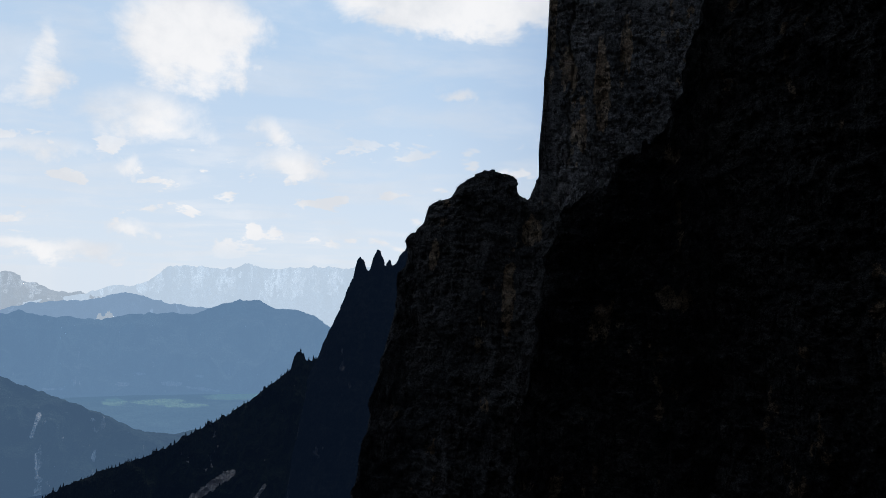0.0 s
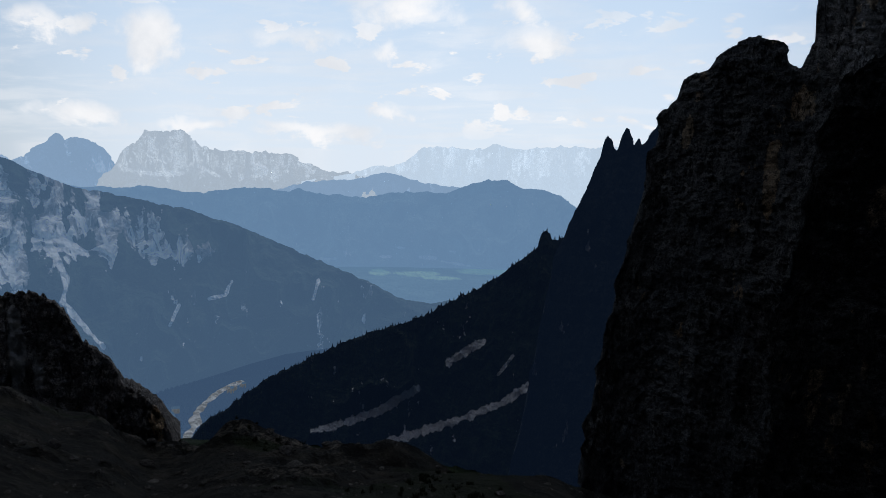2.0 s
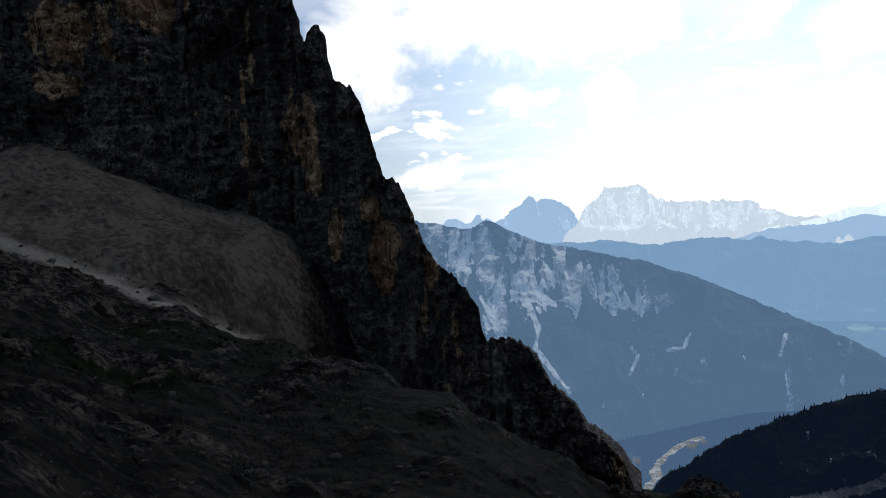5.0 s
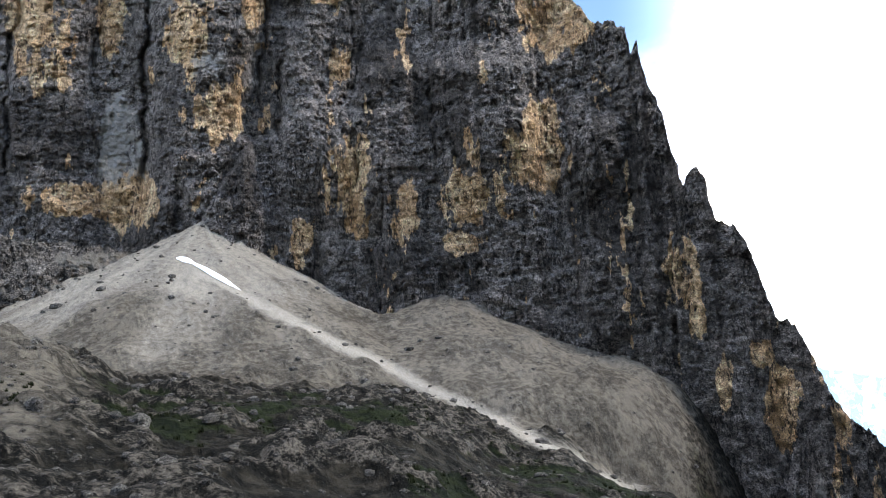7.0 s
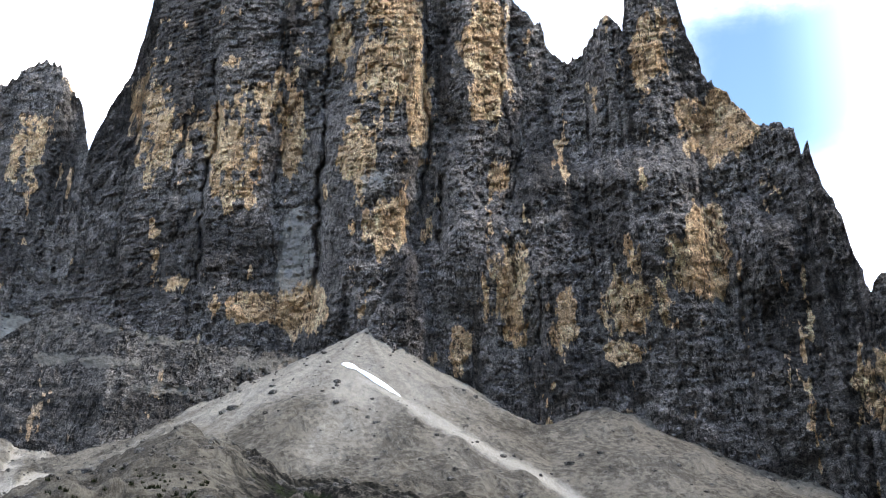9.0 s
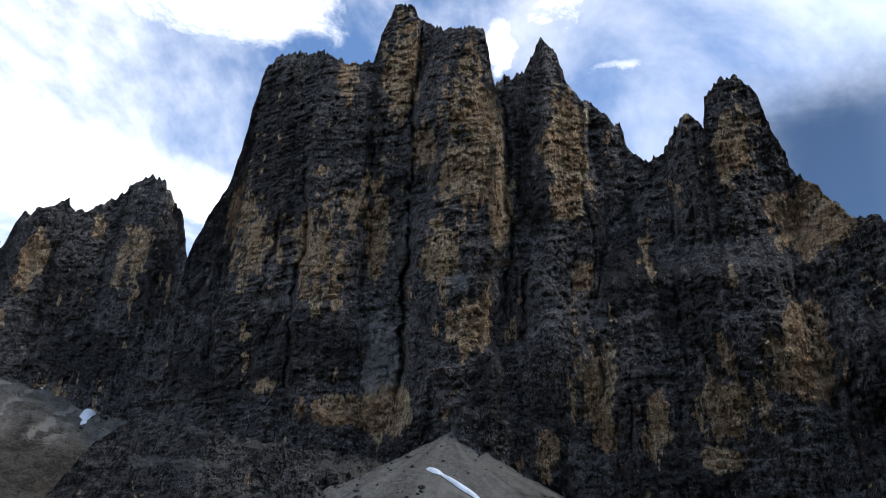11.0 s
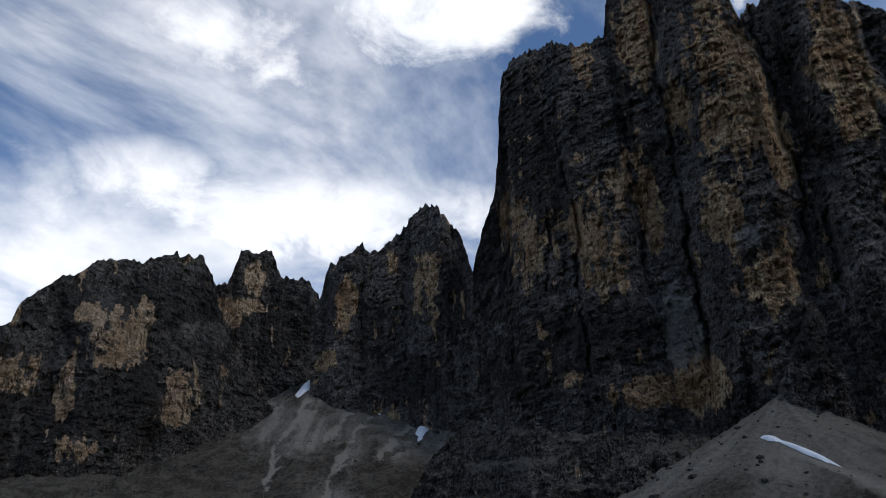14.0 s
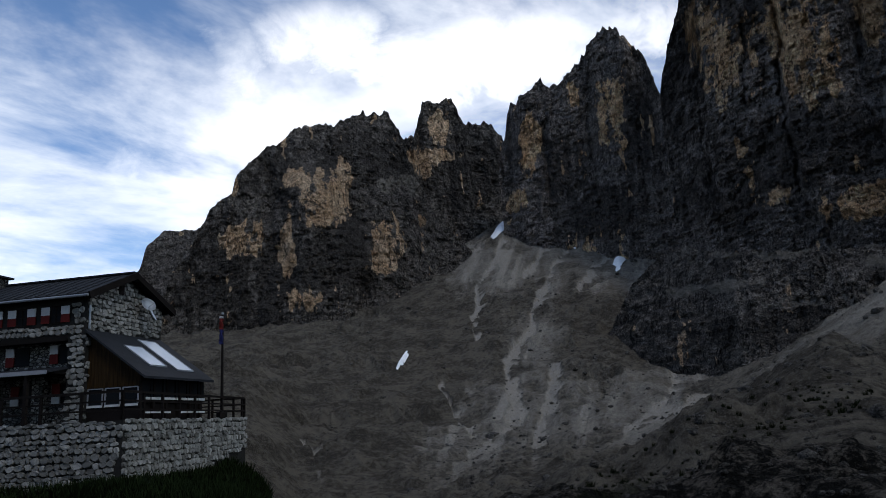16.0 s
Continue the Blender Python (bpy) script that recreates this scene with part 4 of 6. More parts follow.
# distance: its haze is a glow put into the materials
grey_crest = [(62, 2), (56, 0.5), (53.7, -0.7), (52.2, -1.0), (50.8, -1.3), (49.8, -1.5), (48.3, -0.9), (47.3, -1.3), (46.3, -1.9), (45.0, -2.5), (43.4, -3.0), (41.8, -3.2), (40.1, -3.7), (38.4, -4.0), (36.7, -4.4), (35.6, -4.8), (33.8, -5.4), (31.5, -6.4), (28.8, -7.6), (26.5, -8.6), (23.8, -9.8), (21, -11.6), (17, -13)]
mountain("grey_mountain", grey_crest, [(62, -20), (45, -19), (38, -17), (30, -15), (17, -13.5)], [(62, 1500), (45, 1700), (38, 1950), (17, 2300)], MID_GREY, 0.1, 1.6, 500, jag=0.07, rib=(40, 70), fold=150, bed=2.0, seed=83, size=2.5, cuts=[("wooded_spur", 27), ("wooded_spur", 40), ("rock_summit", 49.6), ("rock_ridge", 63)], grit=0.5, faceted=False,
         patches=[(48.5, -3.6, 6, 2.6), (45.6, -5.6, 4.0, 2.4), (41.5, -5.9, 3.5, 1.7), (37.6, -7.4, 2.4, 1.0), (47.5, -8, 1.5, 2)], strips=[(0.24, (45.6, -6.2), (45.8, -6.6), (45.2, -7.7), (44.8, -9.4), (45.0, -10.6), (44.0, -12.0), (42.6, -13.8)), (0.22, (47.4, -5.2), (47.7, -6.0), (47.9, -7.4), (48.0, -9.0)), (0.14, (49.0, -6.6), (48.8, -7.1), (48.2, -8.5)), (0.34, (49.7, -3.0), (50.3, -3.9)), (0.3, (45.0, -5.5), (45.3, -6.2), (44.2, -7.0), (43.4, -7.4)), (0.12, (40.6, -5.5), (40.4, -6.8)), (0.12, (39.0, -6.2), (38.6, -7.6)), (0.12, (42.6, -5.0), (42.2, -6.8)), (0.1, (36.9, -7.2), (37.2, -8.4)), (0.12, (33.8, -9.6), (34.3, -10.6), (35.4, -10.8)), (0.1, (37.5, -11.2), (38.2, -12.6)), (0.1, (27.5, -9.6), (27.9, -11.0)), (0.16, (41.8, -6.8), (43.5, -7.2), (44.6, -6.4))], label="grey rocky mountain above wooded slopes, hazy", category="mountain")


def valley_floor():
    az, r = np.meshgrid(np.arange(-6, 62, 0.2), np.geomspace(1000, 4450, 170))
    x, y = -r * np.sin(np.radians(az)), r * np.cos(np.radians(az))
    z = -590 + 4 * fractal(x / 300, y / 300, 205, 5) + 1.5 * fractal(x / 40, y / 40, 207, 3)
    el = np.degrees(np.arctan2(z - EYE, r))
    fields = 0.9 * fractal(x / 110, y / 170, 209, 4) + 0.2
    pale = np.zeros_like(z)
    for a, e, w, h in ((14.2, -8.75, 2.9, 0.34), (23.0, -9.0, 0.8, 0.24), (20.2, -9.05, 1.6, 0.22), (18.2, -9.35, 1.4, 0.16)):
        pale = np.maximum(pale, smooth(1.3, 0.8, ((az - a) / w) ** 2 + ((el - e) / h) ** 2 + 0.5 * fields))
    cut = int(np.searchsorted(r[:, 0], 2450))
    # haze grows with distance by a second, more glowing material
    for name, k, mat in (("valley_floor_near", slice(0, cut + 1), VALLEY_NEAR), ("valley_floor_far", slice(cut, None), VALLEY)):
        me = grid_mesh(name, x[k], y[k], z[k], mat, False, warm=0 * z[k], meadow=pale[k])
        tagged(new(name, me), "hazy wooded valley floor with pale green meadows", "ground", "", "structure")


valley_floor()


def at(az, r, z=0.0):
    return Vector((-r * math.sin(radians(az)), r * math.cos(radians(az)), z))


def river():
    """A pale gravel bed on the valley floor."""
    bends = [(37.3, -20.6), (36.7, -19.8), (36.4, -18.8), (35.6, -18.0), (34.9, -17.5), (33.2, -16.8)]
    t = np.linspace(0, len(bends) - 1, 60)
    a = np.interp(t, range(len(bends)), [b[0] for b in bends])
    e = np.interp(t, range(len(bends)), [b[1] for b in bends]) 
    r = 578.0 / np.tan(np.radians(-e))
    wide = 13 + 6 * waves(t * 2.1, t * 0, 301) - 0.9 * t
    cols = np.linspace(-1, 1, 7)
    x = (-r * np.sin(np.radians(a)))[:, None] + wide[:, None] * cols[None, :] + 3 * waves(t * 5, t * 0, 303)[:, None]
    y = (r * np.cos(np.radians(a)))[:, None] + 0 * x
    z = -574.0 - 3.0 * np.abs(cols)[None, :] ** 3 + 0 * x
    me = grid_mesh("river", x, y, z, GRAVEL_BED, warm=1.0 + 0 * z, loose=0 * z)
    tagged(new("river", me), "pale gravel river bed in the valley", "river", "", "structure")


river()
hill_crest = [(50, -2.6), (40.9, -2.8), (39.5, -2.7), (37.3, -3.1), (35.6, -3.2), (33.8, -2.9), (31.5, -2.75), (29.6, -3.1), (29.0, -2.8), (27.8, -3.1), (25.5, -3.3), (24.0, -3.4), (21.9, -3.0), (19.8, -2.9), (18.0, -3.0), (16.3, -2.2), (14.8, -1.9), (13.4, -1.9), (12.2, -2.5), (10.8, -2.5), (9.4, -2.9), (8.3, -3.7), (2, -5)]
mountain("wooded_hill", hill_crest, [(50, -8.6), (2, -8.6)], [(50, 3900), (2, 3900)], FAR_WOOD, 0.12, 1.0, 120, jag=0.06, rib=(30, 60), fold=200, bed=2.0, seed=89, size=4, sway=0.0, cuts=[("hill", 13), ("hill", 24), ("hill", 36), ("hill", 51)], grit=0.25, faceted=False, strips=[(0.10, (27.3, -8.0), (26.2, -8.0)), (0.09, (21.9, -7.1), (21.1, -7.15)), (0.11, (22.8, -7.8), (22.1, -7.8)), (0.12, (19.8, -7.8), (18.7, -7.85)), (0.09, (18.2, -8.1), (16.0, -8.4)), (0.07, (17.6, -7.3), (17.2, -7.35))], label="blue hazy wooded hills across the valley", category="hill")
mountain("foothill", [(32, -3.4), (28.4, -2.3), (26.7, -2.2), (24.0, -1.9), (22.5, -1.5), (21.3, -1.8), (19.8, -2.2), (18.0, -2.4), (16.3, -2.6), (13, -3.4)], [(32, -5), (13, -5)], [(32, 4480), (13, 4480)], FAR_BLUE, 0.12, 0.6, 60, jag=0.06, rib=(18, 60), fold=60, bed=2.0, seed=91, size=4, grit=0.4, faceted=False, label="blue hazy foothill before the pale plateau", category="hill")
pale_crest = [(42.6, -2.4), (41.5, -1.3), (41.2, -0.5), (40.7, 0.1), (40.0, 0.5), (39.5, 1.1), (38.6, 1.2), (38.1, 1.1), (37.2, 1.2), (36.7, 0.8), (36.0, 0.3), (35.0, -0.1), (33.5, -0.2), (31.5, -0.15), (29.7, -0.4), (28.5, -1.0), (27.0, -1.4), (25.2, -1.6), (22, -2.6)]
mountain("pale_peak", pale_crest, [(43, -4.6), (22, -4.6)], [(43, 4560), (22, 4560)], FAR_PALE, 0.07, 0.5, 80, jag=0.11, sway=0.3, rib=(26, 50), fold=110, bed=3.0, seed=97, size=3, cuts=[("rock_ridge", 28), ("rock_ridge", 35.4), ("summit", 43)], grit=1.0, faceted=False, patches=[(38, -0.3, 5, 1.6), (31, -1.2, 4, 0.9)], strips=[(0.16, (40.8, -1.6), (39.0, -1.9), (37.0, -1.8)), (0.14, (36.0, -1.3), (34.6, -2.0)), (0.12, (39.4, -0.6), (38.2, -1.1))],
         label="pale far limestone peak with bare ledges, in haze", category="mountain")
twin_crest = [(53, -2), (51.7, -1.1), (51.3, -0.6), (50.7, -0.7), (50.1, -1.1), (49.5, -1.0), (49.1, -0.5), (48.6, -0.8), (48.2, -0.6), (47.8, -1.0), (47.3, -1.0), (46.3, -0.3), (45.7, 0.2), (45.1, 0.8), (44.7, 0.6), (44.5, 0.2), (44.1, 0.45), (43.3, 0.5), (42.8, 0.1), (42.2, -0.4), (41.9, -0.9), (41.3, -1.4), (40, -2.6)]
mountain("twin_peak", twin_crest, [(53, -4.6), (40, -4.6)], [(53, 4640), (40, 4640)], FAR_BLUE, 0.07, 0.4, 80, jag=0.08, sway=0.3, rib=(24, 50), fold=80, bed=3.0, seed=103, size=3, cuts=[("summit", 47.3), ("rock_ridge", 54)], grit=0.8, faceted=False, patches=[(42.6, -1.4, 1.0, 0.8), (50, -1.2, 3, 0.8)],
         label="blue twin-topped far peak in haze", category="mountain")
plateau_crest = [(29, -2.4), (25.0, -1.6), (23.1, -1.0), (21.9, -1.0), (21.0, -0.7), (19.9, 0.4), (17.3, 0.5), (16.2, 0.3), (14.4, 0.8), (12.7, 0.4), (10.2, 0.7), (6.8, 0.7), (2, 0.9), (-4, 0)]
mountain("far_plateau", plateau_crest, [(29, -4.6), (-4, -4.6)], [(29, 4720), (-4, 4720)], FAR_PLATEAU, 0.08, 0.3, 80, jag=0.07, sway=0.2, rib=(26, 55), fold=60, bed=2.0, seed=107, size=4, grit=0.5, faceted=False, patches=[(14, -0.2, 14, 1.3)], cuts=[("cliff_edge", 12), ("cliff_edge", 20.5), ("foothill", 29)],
         label="very pale far plateau with a cliff edge, in haze", category="mountain")

# ---- things: helpers ----


def part(name, bm, material_, parent, label=""):
    me = bpy.data.meshes.new(name)
    bm.to_mesh(me)
    bm.free()
    me.materials.append(material_)
    me.polygons.foreach_set("use_smooth", np.zeros(len(me.polygons), dtype=bool))
    ob = new(name, me)
    ob.parent = parent
    return tagged(ob, label)


def thing(name, m, label, category, group="", kind=""):
    ob = new(name)
    ob.empty_display_size = 0.2
    ob.matrix_world = m
    return tagged(ob, label, category, group, kind)


def beam(bm, a, b, w, h=None, up=Vector((0, 0, 1))):
    """A squared bar from a to b."""
    a, b = Vector(a), Vector(b)
    d = (b - a).normalized()
    side = d.cross(up) if abs(d.dot(up)) < 0.99 else Vector((1, 0, 0))
    side.normalize()
    top = side.cross(d)
    h = h or w
    vs = [bm.verts.new(p + side * sx * w / 2 + top * sy * h / 2) for p in (a, b) for sx, sy in ((-1, -1), (1, -1), (1, 1), (-1, 1))]
    for f in ((3, 2, 1, 0), (4, 5, 6, 7), (0, 1, 5, 4), (1, 2, 6, 5), (2, 3, 7, 6), (3, 0, 4, 7)):
        bm.faces.new([vs[i] for i in f])
    return bm


def block(x0, x1, y0, y1, z0, z1, bm=None, bevel=0.0):
    bm = bm or bmesh.new()
    new_ = bmesh.ops.create_cube(bm, size=1)["verts"]
    bmesh.ops.transform(bm, verts=new_, matrix=Matrix.Translation(((x0 + x1) / 2, (y0 + y1) / 2, (z0 + z1) / 2)) @ Matrix.Diagonal((x1 - x0, y1 - y0, z1 - z0, 1)))
    if bevel:
        bmesh.ops.bevel(bm, geom=list({e for v in new_ for e in v.link_edges}), offset=bevel, segments=1, affect="EDGES")
    return bm


def slab(points, depth):
    """A flat piece with a thickness: corners in order, and the vector through it."""
    bm = bmesh.new()
    depth = Vector(depth)
    low = [bm.verts.new(Vector(p)) for p in points]
    high = [bm.verts.new(Vector(p) + depth) for p in points]
    bm.faces.new(low[::-1])
    bm.faces.new(high)
    n = len(points)
    for i in range(n):
        bm.faces.new([low[i], low[(i + 1) % n], high[(i + 1) % n], high[i]])
    bmesh.ops.recalc_face_normals(bm, faces=bm.faces)
    return bm


def rod(a, b, r, bm=None, sides=8):
    bm = bm or bmesh.new()
    a, b = Vector(a), Vector(b)
    m = Matrix.Translation((a + b) / 2) @ (b - a).to_track_quat("Z", "Y").to_matrix().to_4x4()
    bmesh.ops.create_cone(bm, cap_ends=True, segments=sides, radius1=r, radius2=r, depth=(b - a).length, matrix=m)
    return bm


def plain(name, colour, rough=0.7, metal=0.0, grain=8.0, depth=0.25):
    m, g, p, w = material(name, rough, metal)
    n = g.noise(w, grain, 5.0, 0.65)
    big = g.noise(w, grain * 0.12, 4.0, 0.6)
    c = g.mix(g.ramp(n, 0.3, 0.7), tuple(v * (1 - depth) for v in colour), colour)
    c = g.mix(g.math("MULTIPLY", g.ramp(big, 0.45, 0.75), 0.5), c, tuple(v * (1 - 2 * depth) for v in colour))
    g.put(p, "Base Color", c)
    bump(g, p, n, 0.25, 0.02)
    return m


def masonry():
    """Rubble stone: pale stones of uneven size in dark joints."""
    m, g, p, w = material("rubble_masonry", 0.85)
    cells = []
    for feature in ("F1", "DISTANCE_TO_EDGE"):
        v = g.nodes.new("ShaderNodeTexVoronoi")
        v.feature = feature
        g.put(v, "Vector", g.scaled(w, 1, 1, 1.45))
        v.inputs["Scale"].default_value = 4.3
        cells.append(v)
    joint = g.ramp(cells[1].outputs["Distance"], 0.02, 0.14)
    grain = g.noise(w, 14.0, 5.0, 0.7)
    tone = g.noise(cells[0].outputs["Position"], 5.0, 2.0)
    stone = g.mix(g.ramp(tone, 0.38, 0.62), (0.06, 0.058, 0.052), (0.24, 0.235, 0.215))
    stone = g.mix(g.math("MULTIPLY", g.ramp(grain, 0.4, 0.65), 0.5), stone, (0.10, 0.097, 0.09))
    stone = g.mix(g.math("MULTIPLY", g.ramp(g.noise(w, 0.35, 4.0), 0.5, 0.65), 0.7), stone, (0.03, 0.029, 0.026))
    g.put(p, "Base Color", g.mix(joint, (0.016, 0.015, 0.014), stone))
    bump(g, p, g.math("ADD", joint, g.math("MULTIPLY", grain, 0.4)), 0.9, 0.07)
    return m


def planks():
    m, g, p, w = material("brown_boards", 0.75)
    sep = g.nodes.new("ShaderNodeSeparateXYZ")
    g.put(sep, 0, w)
    n = g.noise(g.scaled(w, 14, 14, 0.8), 1.0, 5.0, 0.6)
    g.put(p, "Base Color", g.mix(g.ramp(n, 0.3, 0.7), (0.007, 0.004, 0.002), (0.028, 0.016, 0.006)))
    bump(g, p, n, 0.4, 0.02)
    return m


def stone_material():
    m, g, p, w = material("wall_stone", 0.85)
    grain = g.noise(w, 9.0, 6.0, 0.7)
    info = g.nodes.new("ShaderNodeObjectInfo").outputs["Random"]
    island = g.nodes.new("ShaderNodeNewGeometry").outputs["Random Per Island"]
    tone = g.math("FRACT", g.math("ADD", info, island))
    c = g.mix(tone, (0.085, 0.082, 0.073), (0.25, 0.242, 0.222))
    c = g.mix(g.math("MULTIPLY", g.ramp(grain, 0.42, 0.66), 0.55), c, (0.10, 0.095, 0.085))
    c = g.mix(g.math("MULTIPLY", g.ramp(grain, 0.42, 0.34), 0.6), c, (0.03, 0.03, 0.026))
    g.put(p, "Base Color", c)
    bump(g, p, grain, 0.6, 0.05)
    return m


STONEWORK, BOARDS, STONE = masonry(), planks(), stone_material()
MORTAR = plain("dark_wall_joints", (0.022, 0.021, 0.019), 0.95, 0, 6.0, 0.3)
ROOFING = plain("dark_sheet_roofing", (0.020, 0.021, 0.024), 0.65, 0.0, 3.0)
DARK_WOOD = plain("dark_stained_timber", (0.010, 0.008, 0.007), 0.75, 0, 10.0)
WHITE = plain("white_paint", (0.42, 0.415, 0.40), 0.6, 0, 12.0, 0.12)
RED = plain("red_paint", (0.085, 0.012, 0.010), 0.6, 0, 12.0, 0.15)
BLUE = plain("blue_cloth", (0.012, 0.014, 0.05), 0.8, 0, 12.0, 0.15)
GREY_TRIM = plain("grey_fascia", (0.16, 0.16, 0.17), 0.55, 0, 8.0, 0.12)
GLASS = plain("dark_window_glass", (0.006, 0.007, 0.008), 0.62, 0, 2.0, 0.1)
# panels: the sky's reflection is put into a pale blue base colour
PANEL = plain("sky_tinted_panel", (0.40, 0.43, 0.49), 0.3, 0, 3.0, 0.08)
METAL = plain("grey_metal", (0.20, 0.21, 0.22), 0.5, 0.4, 6.0, 0.1)
SNOW = plain("old_snow", (0.80, 0.80, 0.80), 0.8, 0, 0.25, 0.08)



def stone_shapes():
    """Rough-edged wall stones, one wide, one high, back at y = 0."""
    rng = random.Random(31)
    out = []
    for k in range(10):
        back, face = [], []
        for i in range(8):
            t = 2 * math.pi * (i + 0.5) / 8 + rng.uniform(-0.12, 0.12)
            q = 0.50 / max(abs(math.cos(t)), abs(math.sin(t))) ** 0.9 * rng.uniform(0.90, 1.02)
            back.append((q * math.cos(t), 0.0, q * math.sin(t)))
            face.append((0.87 * q * math.cos(t) + rng.uniform(-0.03, 0.03), -1.0 + rng.uniform(-0.3, 0.2), 0.85 * q * math.sin(t)))
        faces = [tuple(range(8, 16))] + [(i, (i + 1) % 8, 8 + (i + 1) % 8, 8 + i) for i in range(8)]
        me = bpy.data.meshes.new("stone")
        me.from_pydata(back + face, [], faces)
        me.materials.append(STONE)
        out.append(me)
    return out


STONES = stone_shapes()


def rubble_face(wall, start, end, z0, z1, keep, limit=300, seed=1):
    """Courses of single stones on a wall's outer face; start to end runs with the outside to the right."""
    rng = random.Random(seed)
    start, end = Vector(start), Vector(end)
    u = (end - start).normalized()
    out = Vector((u.y, -u.x, 0.0))
    length = (end - start).length
    spots, z = [], z0
    while z < z1 - 0.1:
        h = min(rng.uniform(0.17, 0.30), z1 - z)
        d = -rng.uniform(0, 0.3)
        while d < length:
            w = rng.uniform(0.18, 0.48)
            mid = (d + w / 2, z + h / 2 + rng.uniform(-0.05, 0.05))
            if d > -0.05 and d + w < length + 0.08 and keep(*mid):
                p = start + u * mid[0]
                tilt = rng.uniform(-0.2, 0.2)
                side, up = u * math.cos(tilt) + Vector((0, 0, math.sin(tilt))), Vector((0, 0, math.cos(tilt))) - u * math.sin(tilt)
                a, b, c = side * w * 1.04, -out * rng.uniform(0.07, 0.13), up * h * 1.06
                spots.append((mid, Matrix(((a.x, b.x, c.x, p.x), (a.y, b.y, c.y, p.y), (a.z, b.z, c.z, mid[1]), (0, 0, 0, 1))), rng.randrange(10)))
            d += w
        z += h
    spots.sort(key=lambda q: q[0][0])
    for _, m, k in spots[:limit]:
        ob = new("stone", STONES[k])
        ob.parent = wall
        ob.matrix_basis = m
    rest = spots[limit:]
    if rest:
        co, faces = [], []
        for _, m, k in rest:
            base = len(co)
            co += [m @ v.co for v in STONES[k].vertices]
            faces += [tuple(base + i for i in f.vertices) for f in STONES[k].polygons]
        me = bpy.data.meshes.new("stones")
        me.from_pydata(co, [], faces)
        me.materials.append(STONE)
        ob = tagged(new("stones", me), "", "", "", "stuff")
        ob.parent = wall


# ---- the mountain hut ----
# x runs along the gable wall, y along the long side wall, from their common corner; z is the world's
HUT = pose(*at(161.5, 42.0), 0, 0, 214.5)
DECK, EAVE, RIDGE, SPAN, LONG = 2.2, 8.7, 10.05, 6.5, 15.0


def hut_window(hut, y, z, w, h, shutters=True):
    """A window in the long side wall, whose outside is at x = 0."""
    win = part("window", block(-0.02, 0.10, y - w / 2, y + w / 2, z - h / 2, z + h / 2), GLASS, hut, "dark window pane")
    bm = bmesh.new()
    for a, b in (((-0.04, y - w / 2, z), (-0.04, y + w / 2, z)), ((-0.04, y, z - h / 2), (-0.04, y, z + h / 2))):
        beam(bm, a, b, 0.05)
    for s in (-1, 1):
        beam(bm, (-0.04, y - w / 2 - 0.04, z + s * h / 2), (-0.04, y + w / 2 + 0.04, z + s * h / 2), 0.07)
        beam(bm, (-0.04, y + s * w / 2, z - h / 2), (-0.04, y + s * w / 2, z + h / 2), 0.07)
    part("window_frame", bm, DARK_WOOD, win)
    if shutters:
        for s in (-1, 1):
            c = y + s * (w / 2 + 0.26)
            leaf = part("shutter", block(-0.09, -0.05, c - 0.24, c + 0.24, z - h / 2, z), RED, hut, "red and white painted shutter")
            part("shutter_top", block(-0.095, -0.05, c - 0.24, c + 0.24, z + 0.002, z + h / 2), WHITE, leaf, "white half of the shutter")


